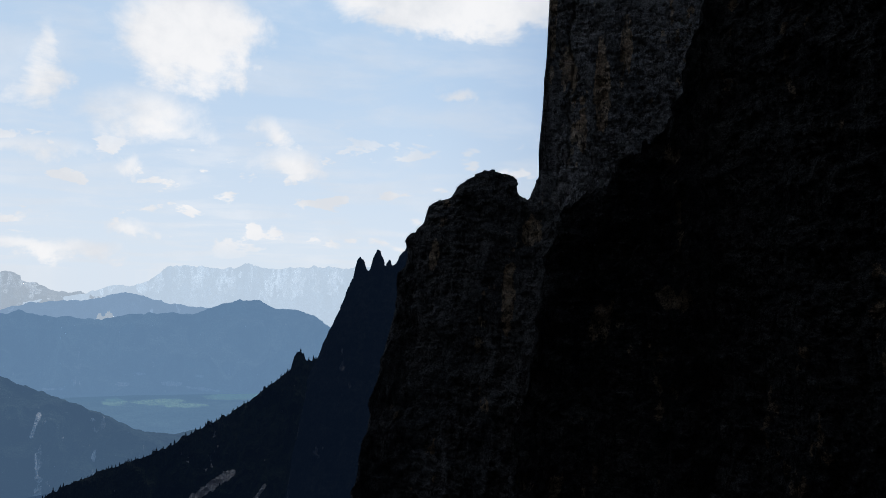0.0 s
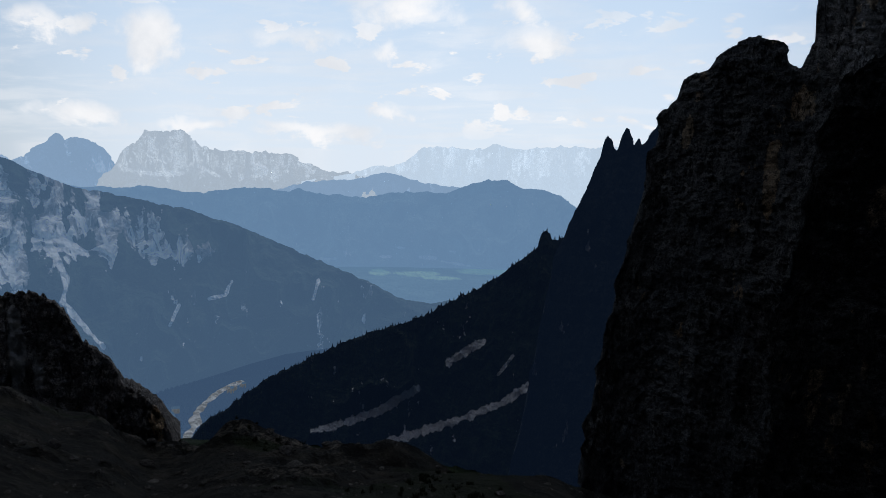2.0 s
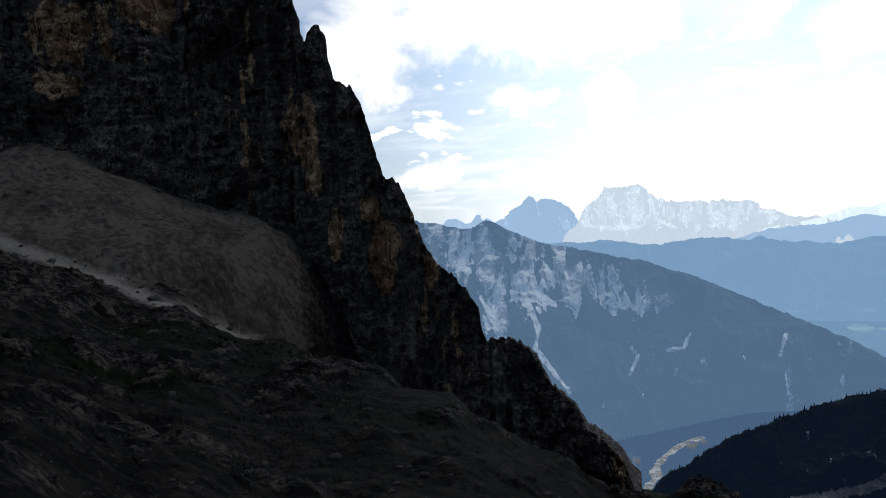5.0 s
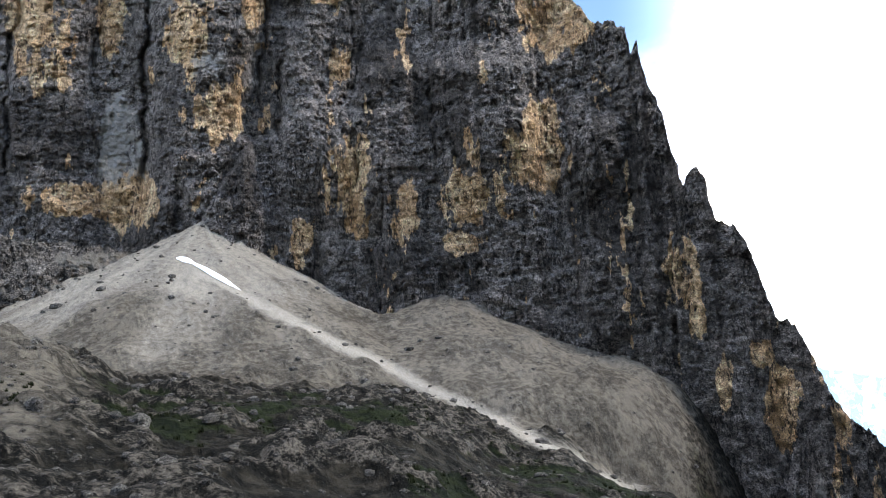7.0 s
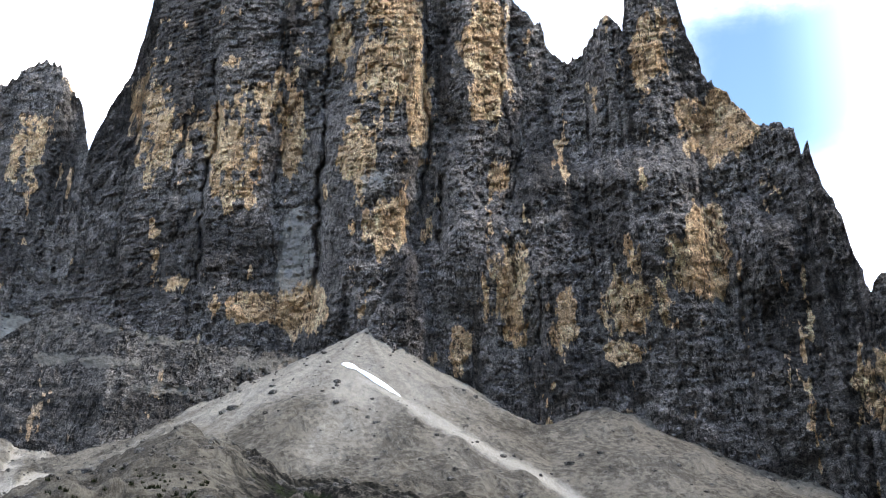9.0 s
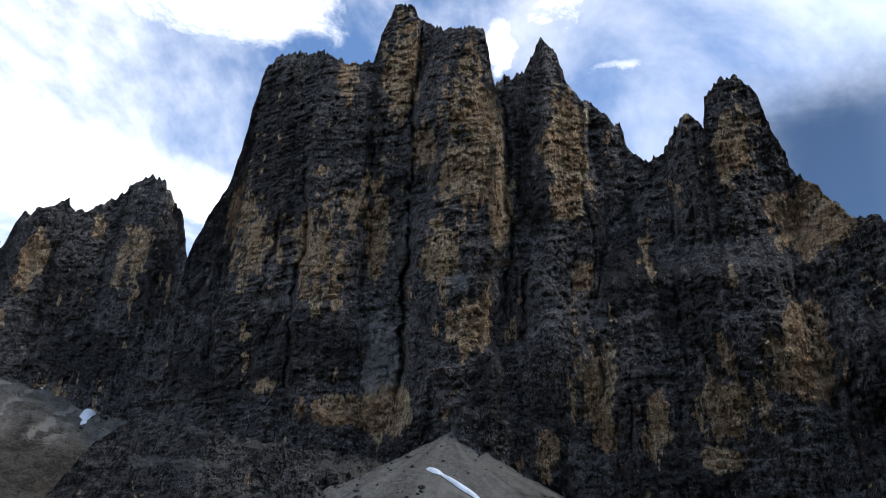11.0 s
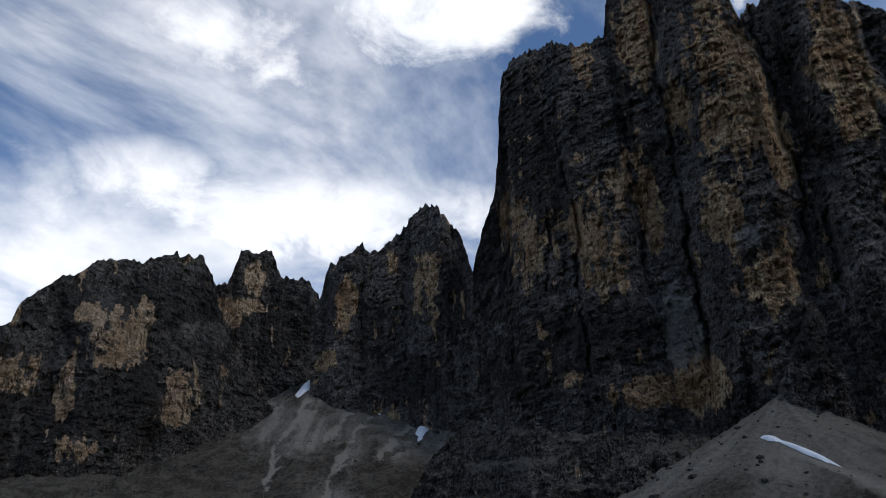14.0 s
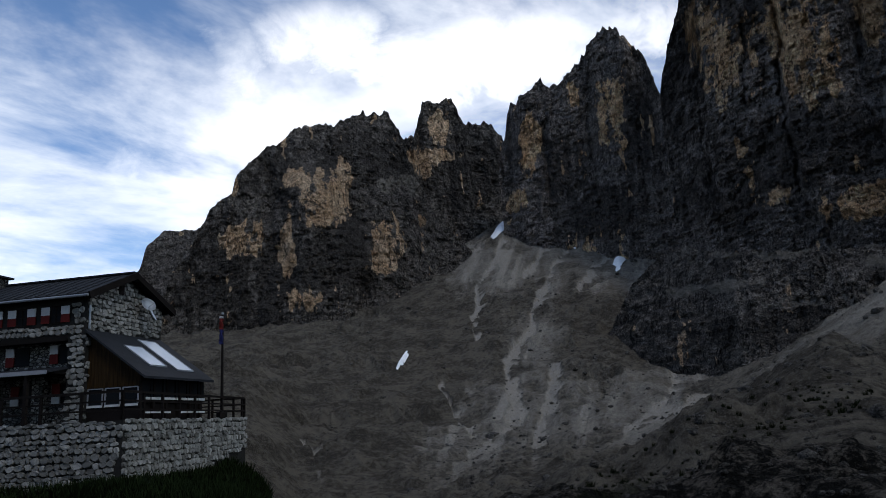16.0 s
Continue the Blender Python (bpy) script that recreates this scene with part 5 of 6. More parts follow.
def mountain_hut():
    hut = thing("mountain_hut", HUT, "stone mountain hut with dark roof and red-white shutters", "hut")
    # walls with the gable; the loggia on the long side is cut back by its own frame
    front = [(0, 0, DECK - 0.3), (SPAN, 0, DECK - 0.3), (SPAN, 0, EAVE - 0.1), (SPAN / 2, 0, RIDGE - 0.1), (0, 0, EAVE - 0.1)]
    gable = part("gable_wall", slab(front, (0, 0.5, 0)), MORTAR, hut)
    rubble_face(gable, (0, 0, 0), (SPAN, 0, 0), 2.3, RIDGE - 0.2, lambda u, z: z < EAVE - 0.3 + (RIDGE - EAVE) * (1 - abs(u - SPAN / 2) / (SPAN / 2)) and (z > 6.9 or u < 0.2), 300, 5)
    part("gable_wall", slab([(x, LONG - 0.5, z) for x, _, z in front], (0, 0.5, 0)), STONEWORK, hut)
    part("side_wall", block(SPAN - 0.5, SPAN, 0.5, LONG - 0.5, DECK - 0.3, EAVE - 0.1), STONEWORK, hut)
    pier = part("corner_pier", block(0, 0.5, 0.5, 1.0, DECK - 0.3, EAVE - 0.1), MORTAR, hut)
    rubble_face(pier, (0, 1.0, 0), (0, 0.0, 0), 2.3, 6.65, lambda u, z: True, 300, 7)
    upper = part("upper_wall", block(0, 0.5, 1.0, LONG - 0.5, 6.65, EAVE - 0.1), MORTAR, hut)
    # bare of stones where the windows and their shutters are
    rubble_face(upper, (0, 9.6, 0), (0, 0.1, 0), 6.68, EAVE - 0.45, lambda u, z: not (abs(z - 7.72) < 0.55 and any(abs(9.6 - u - 1.75 - 1.95 * k) < 1.0 for k in range(5))), 300, 6)
    part("recessed_wall", block(0.9, 1.3, 1.0, LONG - 0.5, DECK, 6.65), STONEWORK, hut)
    part("lintel", block(-0.06, 0.5, 1.0, LONG - 0.5, 6.38, 6.645), DARK_WOOD, hut, "dark timber beam over the loggia")
    part("loggia_floor", block(-0.9, 0.9, 1.0, LONG - 0.5, 4.72, 4.9), DARK_WOOD, hut)
    part("canopy", slab([(-1.5, 0.9, 4.72), (-1.5, LONG - 0.5, 4.72), (0.85, LONG - 0.5, 5.12), (0.85, 0.9, 5.12)], (0, 0, 0.07)), ROOFING, hut, "low canopy roof")
    part("fascia", block(-1.56, -1.50, 0.9, LONG - 0.5, 4.66, 4.86), GREY_TRIM, hut, "pale grey fascia board")
    for k in range(5):
        y = 2.1 + 2.9 * k
        part("post", block(-1.42, -1.24, y - 0.09, y + 0.09, DECK, 4.70), DARK_WOOD, hut)
        part("stone_pier", block(0.35, 0.9, y + 0.5, y + 1.1, DECK, 4.7), STONEWORK, hut)
    for k in range(5):
        hut_window(hut, 1.75 + 1.95 * k, 7.72, 0.62, 0.82)
    for k in range(5):
        y = 1.7 + 2.6 * k
        win = part("window", block(0.84, 0.92, y - 0.4, y + 0.4, 5.35, 6.3), GLASS, hut, "dark window pane")
        leaf = part("shutter", block(0.78, 0.83, y + 0.45, y + 0.95, 5.35, 5.85), RED, hut, "red and white painted shutter")
        part("shutter_top", block(0.775, 0.83, y + 0.45, y + 0.95, 5.852, 6.3), WHITE, leaf, "white half of the shutter")
    for k in range(5):
        y = 1.55 + 2.4 * k
        win = part("window", block(0.84, 0.92, y - 0.35, y + 0.35, 3.3, 4.35), GLASS, hut, "dark window pane")
        for s in (-1, 1):
            c = y + s * 0.62
            leaf = part("shutter", block(0.78, 0.83, c - 0.24, c + 0.24, 3.83, 4.35), RED, hut, "red and white painted shutter")
            part("shutter_foot", block(0.775, 0.83, c - 0.24, c + 0.24, 3.3, 3.828), WHITE, leaf, "white half of the shutter")
    # roof: two slopes with overhang
    rise = (RIDGE - EAVE) / (SPAN / 2)
    over = 0.6
    for s in (-1, 1):
        lo = SPAN / 2 + s * (SPAN / 2 + over)
        zl = EAVE - rise * over
        roof = part("roof", slab([(lo, -0.5, zl), (lo, LONG + 0.7, zl), (SPAN / 2, LONG + 0.7, RIDGE), (SPAN / 2, -0.5, RIDGE)], (0, 0, 0.16)), ROOFING, hut, "dark sheet roof slope")
        seam = bmesh.new()
        for k in range(28):
            y = -0.45 + k * (LONG + 1.1) / 27
            beam(seam, (lo, y, zl + 0.18), (SPAN / 2, y, RIDGE + 0.18), 0.035, 0.05)
        part("roof_seam", seam, ROOFING, roof)
        part("bargeboard", beam(bmesh.new(), (lo, -0.55, zl + 0.02), (SPAN / 2, -0.55, RIDGE + 0.02), 0.08, 0.34), DARK_WOOD, roof)
        gutter = rod((lo + s * 0.06, -0.5, zl + 0.02), (lo + s * 0.06, LONG + 0.7, zl + 0.02), 0.07)
        part("gutter", gutter, METAL, roof)
        raft = bmesh.new()
        for k in range(12):
            y = -0.35 + k * 1.37
            beam(raft, (lo, y, zl - 0.09), (SPAN / 2 + s * SPAN / 2 * 0.9, y, EAVE - 0.09 + 0.1 * rise * SPAN / 2), 0.10, 0.14)
        part("rafter", raft, DARK_WOOD, roof)
    part("ridge_cap", beam(bmesh.new(), (SPAN / 2, -0.5, RIDGE + 0.2), (SPAN / 2, LONG + 0.7, RIDGE + 0.2), 0.4, 0.08), ROOFING, hut)
    chim = part("chimney", block(2.6, 3.3, 7.65, 8.35, 9.0, 10.6), STONEWORK, hut, "stone chimney")
    part("chimney_cap", slab([(2.4, 7.45, 10.61), (3.5, 7.45, 10.61), (3.5, 8.55, 10.61), (2.4, 8.55, 10.61)], (0, 0, 0.1)), ROOFING, chim)
    part("drainpipe", rod((0.12, -0.08, EAVE - 0.6), (0.12, -0.08, 6.9), 0.06), METAL, hut)
    part("attic_window", block(2.3, 2.75, -0.15, 0.03, 8.95, 9.5), DARK_WOOD, hut, "small dark attic opening")
    # dish on the gable
    dish = bmesh.new()
    bmesh.ops.create_uvsphere(dish, u_segments=20, v_segments=12, radius=0.6)
    bmesh.ops.delete(dish, geom=[v for v in dish.verts if v.co.z > -0.36], context="VERTS")
    bmesh.ops.transform(dish, verts=dish.verts, matrix=pose(4.2, -0.6, 8.55, 62, 0, -25) @ Matrix.Translation((0, 0, 0.55)))
    plate = part("satellite_dish", dish, METAL, hut, "grey satellite dish")
    arm = beam(bmesh.new(), (4.2, 0.0, 8.45), (4.2, -0.55, 8.5), 0.05)
    beam(arm, (4.2, -0.55, 8.35), (4.25, -1.0, 8.7), 0.03)
    part("dish_arm", arm, METAL, plate)
    part("gable_panel", slab([(4.75, -0.16, 8.75), (5.05, -0.16, 8.65), (5.75, -0.16, 7.95), (5.45, -0.16, 8.05)], (0, -0.05, 0)), PANEL, hut, "pale slanting panel")
    return hut


def porch():
    """The timber veranda that leans on the gable."""
    hut = thing("veranda", HUT, "dark timber veranda with pale panels on its roof", "veranda")
    x0, x1, out, low, top = 0.25, 6.1, -2.9, 4.62, 6.75
    slope = (top - low) / -out
    part("roof", slab([(x0 - 0.4, out - 0.5, low - 0.5 * slope), (x1 + 0.4, out - 0.5, low - 0.5 * slope), (x1 + 0.4, -0.02, top), (x0 - 0.4, -0.02, top)], (0, 0, 0.12)), ROOFING, hut, "dark sheet lean-to roof")
    for a, b in ((1.5, 3.0), (3.7, 5.3)):
        s0, s1 = (0.10, 0.62) if a < 3 else (0.03, 0.86)
        pts = [(x, out * (1 - s), low + (top - low) * s + 0.13) for x, s in ((a, s0), (b, s0), (b, s1), (a, s1))]
        pane = part("roof_panel", slab(pts, (0, 0, 0.05)), PANEL, hut, "pale shiny roof panel")
        rim = bmesh.new()
        for p, q in zip(pts, pts[1:] + pts[:1]):
            beam(rim, Vector(p) + Vector((0, 0, 0.05)), Vector(q) + Vector((0, 0, 0.05)), 0.06, 0.05)
        part("panel_rim", rim, METAL, pane)
    # side wall of upright boards
    n = 15
    for k in range(n):
        y0, y1 = out * (k + 0.03) / n, out * (k + 0.97) / n
        part("board", slab([(x0, y0, DECK + 1.75), (x0, y1, DECK + 1.75), (x0, y1, top + y1 * slope - 0.05), (x0, y0, top + y0 * slope - 0.05)], (0.04, 0, 0)), BOARDS, hut)
    part("side_apron", block(x0 + 0.005, x0 + 0.045, out, -0.02, DECK, DECK + 0.85), DARK_WOOD, hut)
    for k in range(3):
        y0, y1 = out * (k + 0.08) / 3, out * (k + 0.92) / 3
        win = part("window", block(x0 + 0.02, x0 + 0.04, y1, y0, DECK + 0.9, DECK + 1.7), GLASS, hut)
        rim = bmesh.new()
        for a, b in (((y0, 0.9), (y1, 0.9)), ((y0, 1.7), (y1, 1.7)), ((y0, 0.9), (y0, 1.7)), ((y1, 0.9), (y1, 1.7))):
            beam(rim, (x0 - 0.02, a[0], DECK + a[1]), (x0 - 0.02, b[0], DECK + b[1]), 0.05, 0.06 if a[1] != b[1] else 0.05)
        part("window_frame", rim, GREY_TRIM, win, "pale window frame")
        part("window_sill", block(x0 - 0.08, x0, y1, y0, DECK + 0.80, DECK + 0.9), WHITE, win, "white sill")
    # open front: posts, rails and pale sills
    for k in range(6):
        x = x0 + 0.1 + k * (x1 - x0 - 0.2) / 5
        part("post", block(x - 0.08, x + 0.08, out - 0.02, out + 0.14, DECK, low - 0.05), DARK_WOOD, hut)
    part("wall_plate", block(x0, x1, out - 0.03, out + 0.15, low - 0.2, low - 0.04), DARK_WOOD, hut)
    part("rail", block(x0, x1, out + 0.02, out + 0.1, DECK + 0.95, DECK + 1.05), DARK_WOOD, hut)
    part("front_apron", block(x0 + 0.1, x1 - 0.1, out + 0.16, out + 0.2, DECK + 0.05, DECK + 0.9), DARK_WOOD, hut)
    for k in range(5):
        a = x0 + 0.25 + k * (x1 - x0 - 0.2) / 5
        for off in (0.0, 0.72):
            pane = part("pane", block(a + off, a + off + 0.6, out + 0.03, out + 0.05, DECK + 1.1, DECK + 2.1), GLASS, hut)
            part("window_sill", block(a + off, a + off + 0.6, out - 0.04, out + 0.02, DECK + 1.08, DECK + 1.2), WHITE, pane, "white sill")
            if k != 2:
                part("lower_rail", block(a + off, a + off + 0.6, out - 0.04, out + 0.02, DECK + 0.42, DECK + 0.5), WHITE, pane, "pale lower rail")
    part("end_wall", block(x1 - 0.05, x1, out, -0.02, DECK, low), DARK_WOOD, hut)
    return hut


def terrace():
    """Stone terrace before the hut, and its railing."""
    inv = HUT.inverted()
    c, e = inv @ at(159.0, 33.0), inv @ at(151.0, 46.0)
    c.z = e.z = 0
    left = c + Vector((0, 22, 0))
    far = Vector((e.x, 8.0, 0))
    base = thing("terrace", HUT, "stone terrace wall of pale rubble masonry under the hut", "terrace")
    ring = [c, e, far, Vector((0, 8.0, 0)), left]
    body = part("terrace_body", slab([(p.x, p.y, -3.0) for p in ring], (0, 0, 3.0 + DECK)), MORTAR, base)
    rubble_face(body, c, e, -1.3, DECK + 0.02, lambda u, z: z > -1.3 + 0.14 * u, 300, 8)
    rubble_face(body, c + Vector((0, 9, 0)), c, -1.6, DECK + 0.02, lambda u, z: True, 300, 9)
    fence = thing("railing", HUT, "dark wooden railing along the terrace edge", "railing")
    inset = Vector((0.12, 0.12, 0))
    for p, q in ((c, e), (c, left), (e, far)):
        p, q = p + inset, q + inset
        if p.x > 5:
            p, q = p - Vector((0.3, 0, 0)), q - Vector((0.3, 0, 0))
        n = max(2, int((q - p).length / 1.75))
        for k in range(n + 1):
            a = p.lerp(q, k / n)
            part("post", block(a.x - 0.05, a.x + 0.05, a.y - 0.05, a.y + 0.05, DECK, DECK + 1.16), DARK_WOOD, fence)
        for h, w in ((1.12, 0.10), (0.76, 0.07), (0.42, 0.07)):
            part("rail", beam(bmesh.new(), (p.x, p.y, DECK + h), (q.x, q.y, DECK + h), w, w), DARK_WOOD, fence)


def flagpole():
    spot = at(152.6, 43.0, DECK)
    pole = thing("flagpole", Matrix.Translation(spot), "dark flagpole with a furled flag on the terrace", "flagpole")
    bm = bmesh.new()
    bmesh.ops.create_cone(bm, cap_ends=True, segments=10, radius1=0.09, radius2=0.05, depth=5.5, matrix=Matrix.Translation((0, 0, 2.75)))
    part("mast", bm, DARK_WOOD, pole)
    bm = bmesh.new()
    bmesh.ops.create_uvsphere(bm, u_segments=10, v_segments=6, radius=0.08, matrix=Matrix.Translation((0, 0, 5.55)))
    part("finial", bm, METAL, pole)
    part("foot", block(-0.22, 0.22, -0.22, 0.22, 0, 0.35, None, 0.03), DARK_WOOD, pole)
    for mat, z0, z1, lab in ((RED, 4.7, 5.3, "red band of the furled flag"), (WHITE, 5.3, 5.42, "white band of the furled flag"), (BLUE, 3.9, 4.7, "dark blue band of the furled flag")):
        bm = bmesh.new()
        rows, turns = 8, 12
        grid = [[bm.verts.new((0.07 + (0.10 + 0.05 * math.sin(3 * a + 2.2 * j)) * math.cos(a), (0.09 + 0.04 * math.cos(2 * a + j)) * math.sin(a), z0 + (z1 - z0) * j / (rows - 1)))
                 for a in (2 * math.pi * i / turns for i in range(turns))] for j in range(rows)]
        for j in range(rows - 1):
            for i in range(turns):
                bm.faces.new([grid[j][i], grid[j][(i + 1) % turns], grid[j + 1][(i + 1) % turns], grid[j + 1][i]])
        part("flag", bm, mat, pole, lab)


mountain_hut()
porch()
terrace()
flagpole()


# ---- loose stone, snow, woods, growth ----


def rock_mesh(name, seed, detail=1, flat=0.7):
    rng = random.Random(seed)
    bm = bmesh.new()
    bmesh.ops.create_icosphere(bm, subdivisions=detail, radius=1.0)
    shift = Vector((rng.random() * 50, rng.random() * 50, 0))
    for v in bm.verts:
        n = noise.noise(v.co * 0.9 + shift) + 0.5 * noise.noise(v.co * 2.3 + shift)
        v.co *= 1 + 0.42 * n
        v.co.z *= flat
        v.co.x *= 1.0 + 0.25 * math.sin(seed)
    me = bpy.data.meshes.new(name)
    bm.to_mesh(me)
    bm.free()
    me.polygons.foreach_set("use_smooth", np.zeros(len(me.polygons), dtype=bool))
    return me


BOULDER = rock_material("weathered_boulder", (0.10, 0.090, 0.078), (0.045, 0.040, 0.034), (0.14, 0.115, 0.08), (0.10, 0.095, 0.088), 0.05, 0.4, (0.16, 0.15, 0.14))


def boulders():
    shapes = [rock_mesh("boulder", 11 + k, 3, 0.62 + 0.06 * (k % 3)) for k in range(6)]
    for me in shapes:
        me.materials.append(BOULDER)
    rng = random.Random(4)
    # bearing, height, half size in degrees
    spots = [(107.5, -1.3, 0.75), (105.2, -1.1, 0.35), (101.2, -2.8, 0.9), (104.9, 0.3, 0.3), (98.2, 0.3, 0.4), (93.6, -2.5, 0.35), (93.0, -3.1, 0.3), (102.7, -2.2, 0.4),
             (99.2, 5.9, 0.22), (104.2, 5.0, 0.2), (109.8, 3.1, 0.22), (99.2, 7.1, 0.2), (118.6, -1.2, 0.5), (126.1, -3.9, 0.4), (133.4, -4.9, 0.3), (127.8, -1.0, 0.3), (68.6, -9.5, 0.5), (66.7, -13.3, 0.4)]
    spots += [(57.8, -11.6, 0.35), (64.1, -10.7, 0.3), (70.8, -9.3, 0.4), (65.6, -16.0, 0.4), (60.7, -17.7, 0.5), (72.1, -12.1, 0.4), (52, -15, 0.4), (46, -20, 0.5), (30, -22, 0.6), (40, -22, 0.5)]
    for k in range(95):
        az = rng.uniform(60, 132)
        spots.append((az, rng.uniform(-7, 5) if az > 84 else rng.uniform(-15, -7), rng.uniform(0.07, 0.22)))
    rests = seats([q[0] for q in spots], [q[1] for q in spots])
    for k, ((a, e, s), (p, r)) in enumerate(zip(spots, rests)):
        size = max(0.25, r * math.radians(s))
        ob = new("boulder", shapes[k % 6])
        ob.matrix_world = Matrix.Translation(p + Vector((0, 0, size * 0.25))) @ pose(0, 0, 0, rng.uniform(-15, 15), rng.uniform(-15, 15), rng.uniform(0, 360)) @ Matrix.Diagonal((size, size * 0.85, size, 1))
        tagged(ob, "large dark weathered boulder on the slope" if s >= 0.3 else "grey limestone boulder lying on scree", "boulder", "boulders on the slope")


def scatter(name, material_, shapes, places, label, category):
    """Many small pieces in one mesh: places are (x, y, z, size, turn)."""
    co, faces, base = [], [], 0
    for k, (x, y, z, s, turn) in enumerate(places):
        v, f = shapes[k % len(shapes)]
        c, sn = math.cos(turn), math.sin(turn)
        q = v * s
        co.append(np.stack([q[:, 0] * c - q[:, 1] * sn + x, q[:, 0] * sn + q[:, 1] * c + y, q[:, 2] + z], -1))
        faces.append(f + base)
        base += len(v)
    co, faces = np.concatenate(co), np.concatenate(faces)
    me = bpy.data.meshes.new(name)
    me.vertices.add(len(co))
    me.vertices.foreach_set("co", co.astype(np.float32).ravel())
    me.loops.add(faces.size)
    me.polygons.add(len(faces))
    me.loops.foreach_set("vertex_index", faces.astype(np.int32).ravel())
    me.polygons.foreach_set("loop_start", np.arange(0, faces.size, 3, dtype=np.int32))
    me.update(calc_edges=True)
    me.polygons.foreach_set("use_smooth", np.zeros(len(faces), dtype=bool))
    me.materials.append(material_)
    return tagged(new(name, me), label, category, "", "stuff")


def arrays(me):
    v = np.array([q.co[:] for q in me.vertices])
    f = np.array([p.vertices[:] for p in me.polygons])
    return v, f


def ground_spots(rng, n, az0, az1, r0, r1):
    az = rng.uniform(az0, az1, n)
    r = np.exp(rng.uniform(math.log(r0), math.log(r1), n))
    x, y, z, loose, stone = land(az, r)
    return az, r, x, y, z, loose, stone


def rubble():
    shapes = [arrays(rock_mesh("stone", 70 + k, 1, 0.7)) for k in range(6)]
    rng = np.random.default_rng(7)
    az, r, x, y, z, loose, stone = ground_spots(rng, 15000, 2, 142, 22, 470)
    size = np.exp(rng.normal(-1.25, 0.55, len(az))) * np.clip(r / 110, 0.3, 2.2)
    keep = (rng.random(len(az)) < (0.45 - 0.12 * (az < 74)) + 0.55 * np.clip(loose + stone, 0, 1)) & (fractal(x / 22, y / 22, 401, 3) > -0.35)
    places = list(zip(x[keep], y[keep], z[keep] + 0.1 * size[keep], size[keep], rng.uniform(0, 6.28, keep.sum())))
    az, r, x, y, z, loose, stone = ground_spots(rng, 1600, 112, 146, 240, 820)
    size = np.exp(rng.normal(-0.7, 0.5, len(az))) * np.clip(r / 450, 0.6, 1.6)
    places += list(zip(x, y, z + 0.15 * size, size, rng.uniform(0, 6.28, len(az))))
    scatter("rubble", BOULDER, shapes, places, "grey stones strewn over turf and scree", "stones")


def tuft_shape(seed, blades):
    rng = np.random.default_rng(seed)
    v, f = [], []
    for k in range(blades):
        a, lean, h = rng.uniform(0, 6.28), rng.uniform(0.1, 0.8), rng.uniform(0.5, 1.0)
        bx, by = rng.uniform(-0.4, 0.4, 2)
        dx, dy = math.cos(a), math.sin(a)
        v += [(bx - dy * 0.09, by + dx * 0.09, -0.05), (bx + dy * 0.09, by - dx * 0.09, -0.05), (bx + dx * lean, by + dy * lean, h)]
        f.append((3 * k, 3 * k + 1, 3 * k + 2))
    return np.array(v), np.array(f)


def growth():
    leaf = plain("dark_dwarf_shrub", (0.007, 0.012, 0.003), 0.9, 0, 3.0, 0.3)
    grass = plain("alpine_grass", (0.010, 0.0115, 0.0045), 0.9, 0, 3.0, 0.3)
    rng = np.random.default_rng(17)
    shapes = [tuft_shape(k, 26) for k in range(5)]
    az, r, x, y, z, loose, stone = ground_spots(rng, 9000, 2, 128, 20, 190)
    patch = fractal(x / 25, y / 25, 31, 4) + 0.25 * fractal(x / 6, y / 6, 33, 3)
    keep = (patch > 0.22) & (loose < 0.2)
    size = rng.uniform(0.18, 0.5, len(az)) * np.clip(r / 60, 0.5, 1.8)
    scatter("grass", grass, shapes, list(zip(x[keep], y[keep], z[keep], size[keep], rng.uniform(0, 6.28, keep.sum()))), "dark green alpine turf in patches", "grass")
    az, r, x, y, z, loose, stone = ground_spots(rng, 5200, 143.5, 168, 17, 47)
    hut = np.array([(HUT.inverted() @ Vector((a, b, 0)))[:2] for a, b in zip(x, y)])
    c, q = HUT.inverted() @ at(159.0, 33.0), HUT.inverted() @ at(151.0, 46.0)
    edge = c.y + (hut[:, 0] - c.x) * (q.y - c.y) / (q.x - c.x)
    keep = ~((hut[:, 0] > c.x - 0.3) & (hut[:, 0] < q.x + 0.3) & (hut[:, 1] > edge - 0.3))
    size = rng.uniform(0.25, 0.75, len(az))
    scatter("shrub", leaf, [tuft_shape(50 + k, 40) for k in range(5)], list(zip(x[keep], y[keep], z[keep], size[keep], rng.uniform(0, 6.28, keep.sum()))), "dark low shrubs below the terrace wall", "shrub")


def snow_patch(a, e, w, h, tilt, seed):
    """A thin old snowfield lying on the ground."""
    rings, turns = 6, 28
    c, s = math.cos(radians(tilt)), math.sin(radians(tilt))
    az, el = [], []
    for i in range(rings + 1):
        for j in range(turns):
            t = 2 * math.pi * j / turns
            q = i / rings * (1 + 0.4 * noise.noise(Vector((math.cos(t) * 1.9, math.sin(t) * 1.9, seed * 3.1))))
            u, v = w * q * math.cos(t), h * q * math.sin(t)
            az.append(a + u * c - v * s)
            el.append(e + u * s + v * c)
    g = np.array([(p.x, p.y, p.z + 0.0035 * r * (1.2 - (k // turns / rings) ** 3)) for k, (p, r) in enumerate(seats(az, el))]).reshape(rings + 1, turns, 3)
    g = np.concatenate([g, g[:, :1]], 1)
    me = grid_mesh("snow_patch", g[:, :, 0], g[:, :, 1], g[:, :, 2], SNOW)
    tagged(new("snow_patch", me), "old white snow patch lying on the scree", "snow", "snow patches")


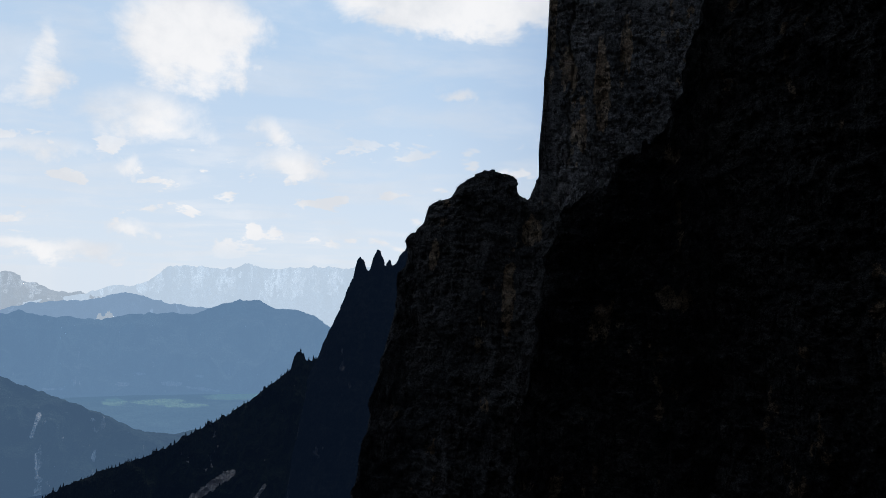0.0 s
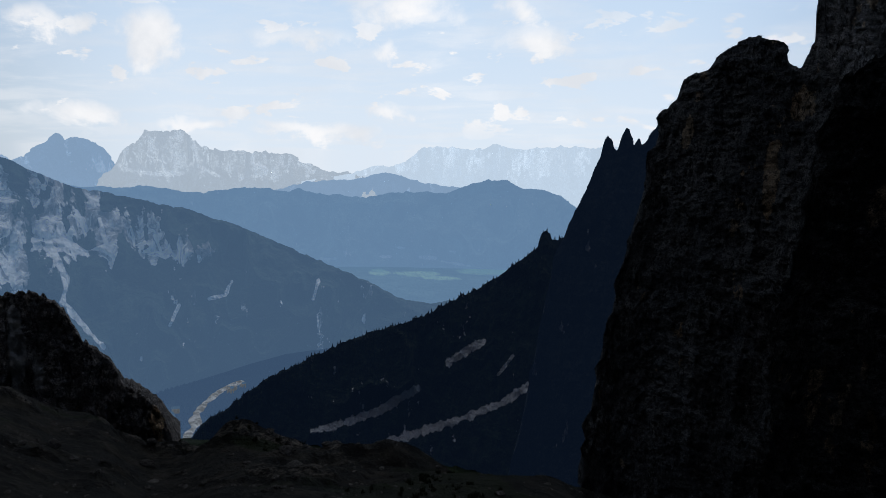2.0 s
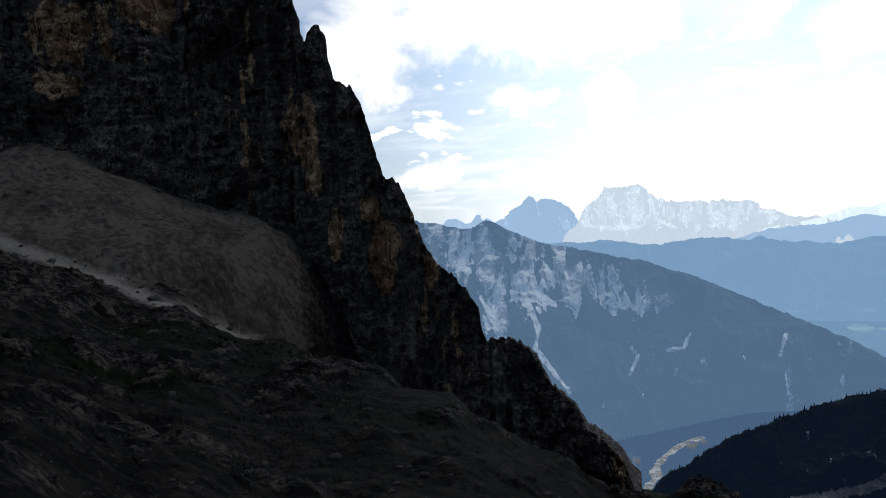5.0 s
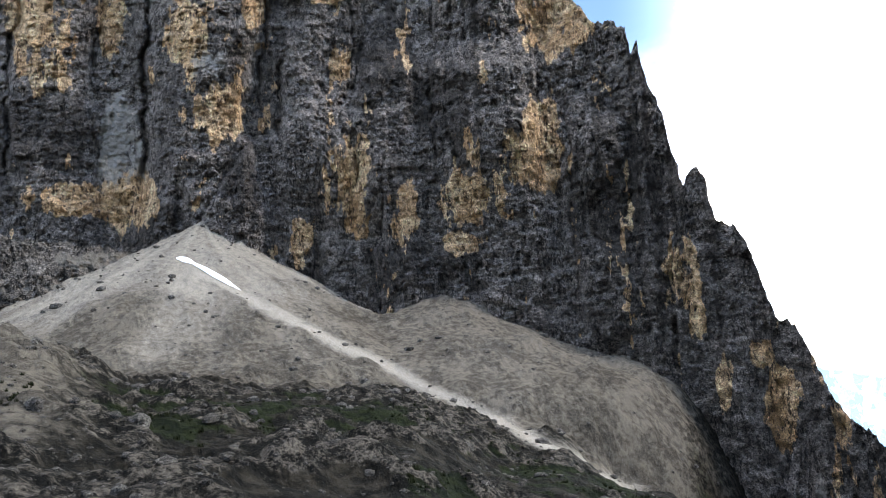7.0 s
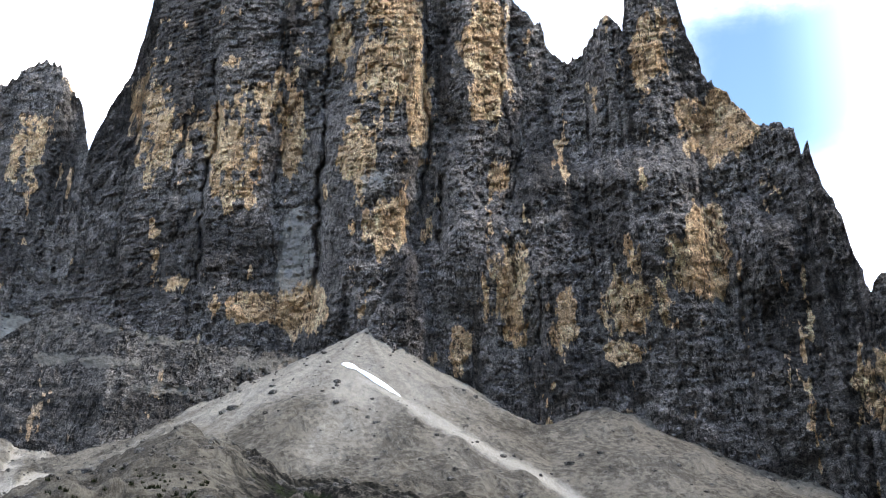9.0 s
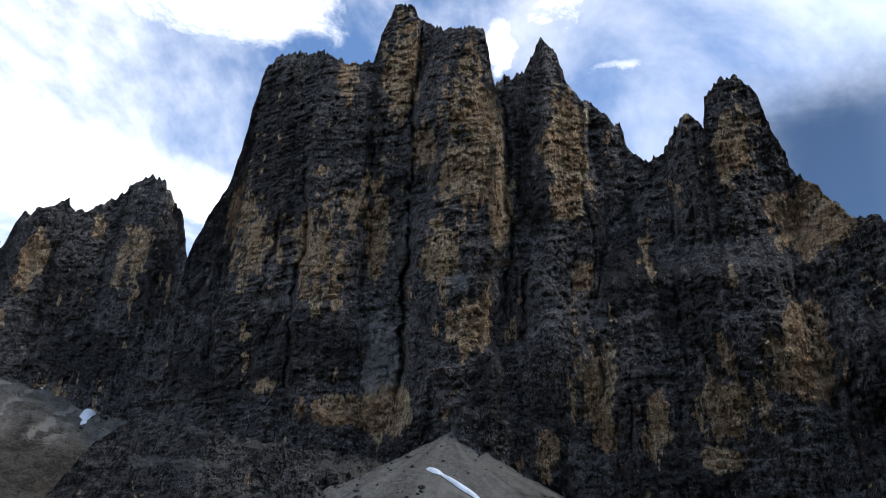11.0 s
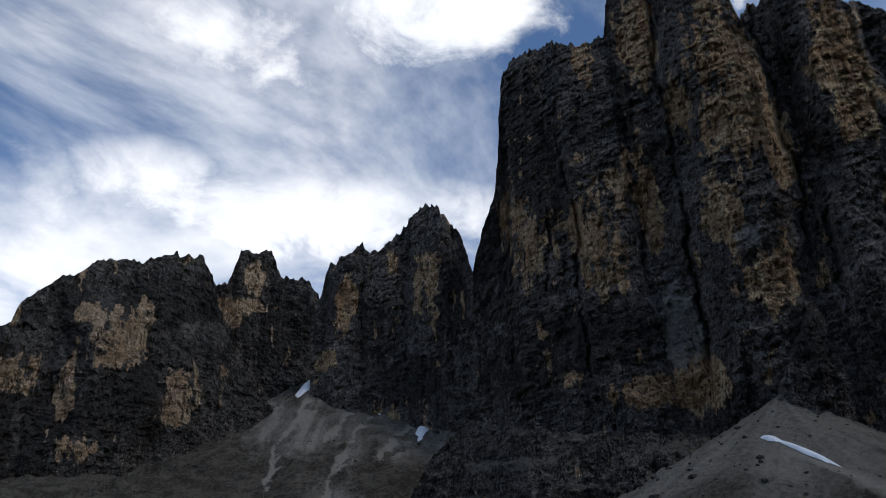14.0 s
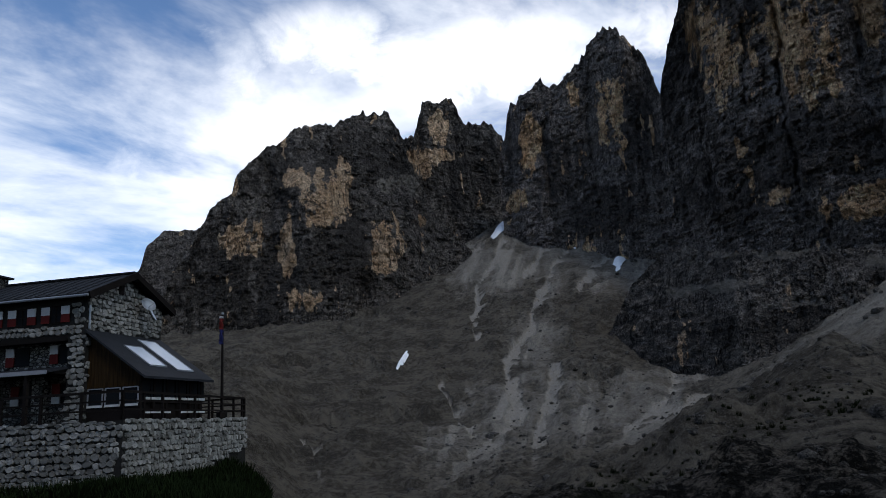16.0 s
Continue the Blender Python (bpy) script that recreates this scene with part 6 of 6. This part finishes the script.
def forest(ground_ob, n):
    """Conifers on the far slope, too small to pick apart."""
    rng = np.random.default_rng(23)
    spots, bare = [], []
    for ob in ground_ob.children:
        me = ob.data
        co = np.empty(len(me.vertices) * 3, dtype=np.float32)
        me.vertices.foreach_get("co", co)
        spots.append(co.reshape(-1, 3))
        bare.append(np.empty(len(me.vertices), dtype=np.float32))
        me.attributes["loose"].data.foreach_get("value", bare[-1])
    co, loose = np.concatenate(spots), np.concatenate(bare)
    az = np.degrees(np.arctan2(-co[:, 0], co[:, 1]))
    el = np.degrees(np.arctan2(co[:, 2] - EYE, np.hypot(co[:, 0], co[:, 1])))
    crest = along(slope_crest, az)
    ok = np.where((loose < 0.2) & (az > 8.5) & (az < 38.2) & (rng.random(len(az)) < np.clip(1.15 - (crest - el) / 5.0, 0.12, 1)))[0]
    pick = rng.choice(ok, min(n, len(ok)), replace=False)
    shapes = []
    for k in range(4):
        v, f = [], []
        for tier, (z0, z1, w) in enumerate(((0.0, 0.5, 0.26), (0.28, 0.78, 0.19), (0.58, 1.0, 0.11))):
            b = len(v)
            for i in range(5):
                t = 2 * math.pi * (i + 0.3 * tier + 0.2 * k) / 5
                q = w * (0.8 + 0.4 * rng.random())
                v.append((q * math.cos(t), q * math.sin(t), z0 + 0.05 * rng.random()))
            v.append((0, 0, z1))
            f += [(b + i, b + (i + 1) % 5, b + 5) for i in range(5)]
        shapes.append((np.array(v), np.array(f)))
    places = [(*(co[i] - (0, 0, 1.5)), rng.uniform(4, 9), rng.uniform(0, 6.28)) for i in pick]
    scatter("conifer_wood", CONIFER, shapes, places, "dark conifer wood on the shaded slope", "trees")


def valley_wood():
    """Hazy trees on the valley floor on both banks of the river."""
    rng = np.random.default_rng(29)
    n = 3600
    az, e = rng.uniform(29, 43, n), -rng.uniform(15.2, 21.5, n)
    keep = np.abs(az - np.interp(e, (-20.6, -19.8, -18.8, -18.0, -17.5, -16.8), (37.3, 36.7, 36.4, 35.6, 34.9, 33.2))) > 0.55
    keep &= ~((az > 37.5) & (az < 39.2) & (e > -19.3) & (e < -18.0))
    az, r = az[keep], 590.0 / np.tan(np.radians(-e[keep]))
    cone = [(0.3 * math.cos(k), 0.3 * math.sin(k), 0.0) for k in (0.0, 1.05, 2.1, 3.15, 4.2, 5.25)] + [(0.0, 0.0, 1.0)]
    shape = (np.array(cone), np.array([(k, (k + 1) % 6, 6) for k in range(6)]))
    places = [(-q * math.sin(radians(a)), q * math.cos(radians(a)), -594.0, rng.uniform(9, 17), rng.uniform(0, 6.28)) for a, q in zip(az, r)]
    scatter("valley_wood", VALLEY_NEAR, [shape], places, "hazy conifers along the river in the valley", "trees")


def valley_houses():
    """Pale houses by the river, far below."""
    rng = random.Random(9)
    spots = [(38.6, -18.4), (38.3, -18.7), (38.9, -18.5), (37.9, -18.3), (38.1, -18.9), (34.0, -17.2), (33.7, -17.0), (33.1, -16.9)]
    for a, e in spots:
        p = at(a, 578.0 / math.tan(radians(-e)), -584.0)
        home = thing("house", Matrix.Translation(p) @ pose(0, 0, 0, 0, 0, rng.uniform(0, 180)), "small pale house in the valley below", "house", "houses in the valley")
        w, l, h = rng.uniform(4, 6), rng.uniform(6, 9), rng.uniform(5, 7)
        part("wall", block(-w, w, -l, l, -6, h), GRAVEL_BED, home)
        part("roof", slab([(-w - 1, -l - 1, h), (w + 1, -l - 1, h), (0, -l - 1, h + 4)], (0, 2 * l + 2, 0)), MID_GREY, home)


boulders()
rubble()
growth()
snow_patch(138.1, 13.2, 0.8, 0.22, 0, 1)
snow_patch(131.3, 13.9, 0.32, 1.1, 48, 2)
snow_patch(122.6, 10.9, 0.4, 1.15, 28, 3)
snow_patch(139.5, 4.3, 0.2, 0.8, 35, 4)
snow_patch(126.0, 12.1, 0.25, 0.3, 10, 5)
snow_patch(127.5, 12.6, 0.35, 0.12, 20, 6)
snow_patch(96.2, 7.4, 1.9, 0.13, 30, 7)
snow_patch(98.3, 8.5, 0.6, 0.14, 15, 8)
forest(slope, 4200)
valley_wood()
valley_houses()
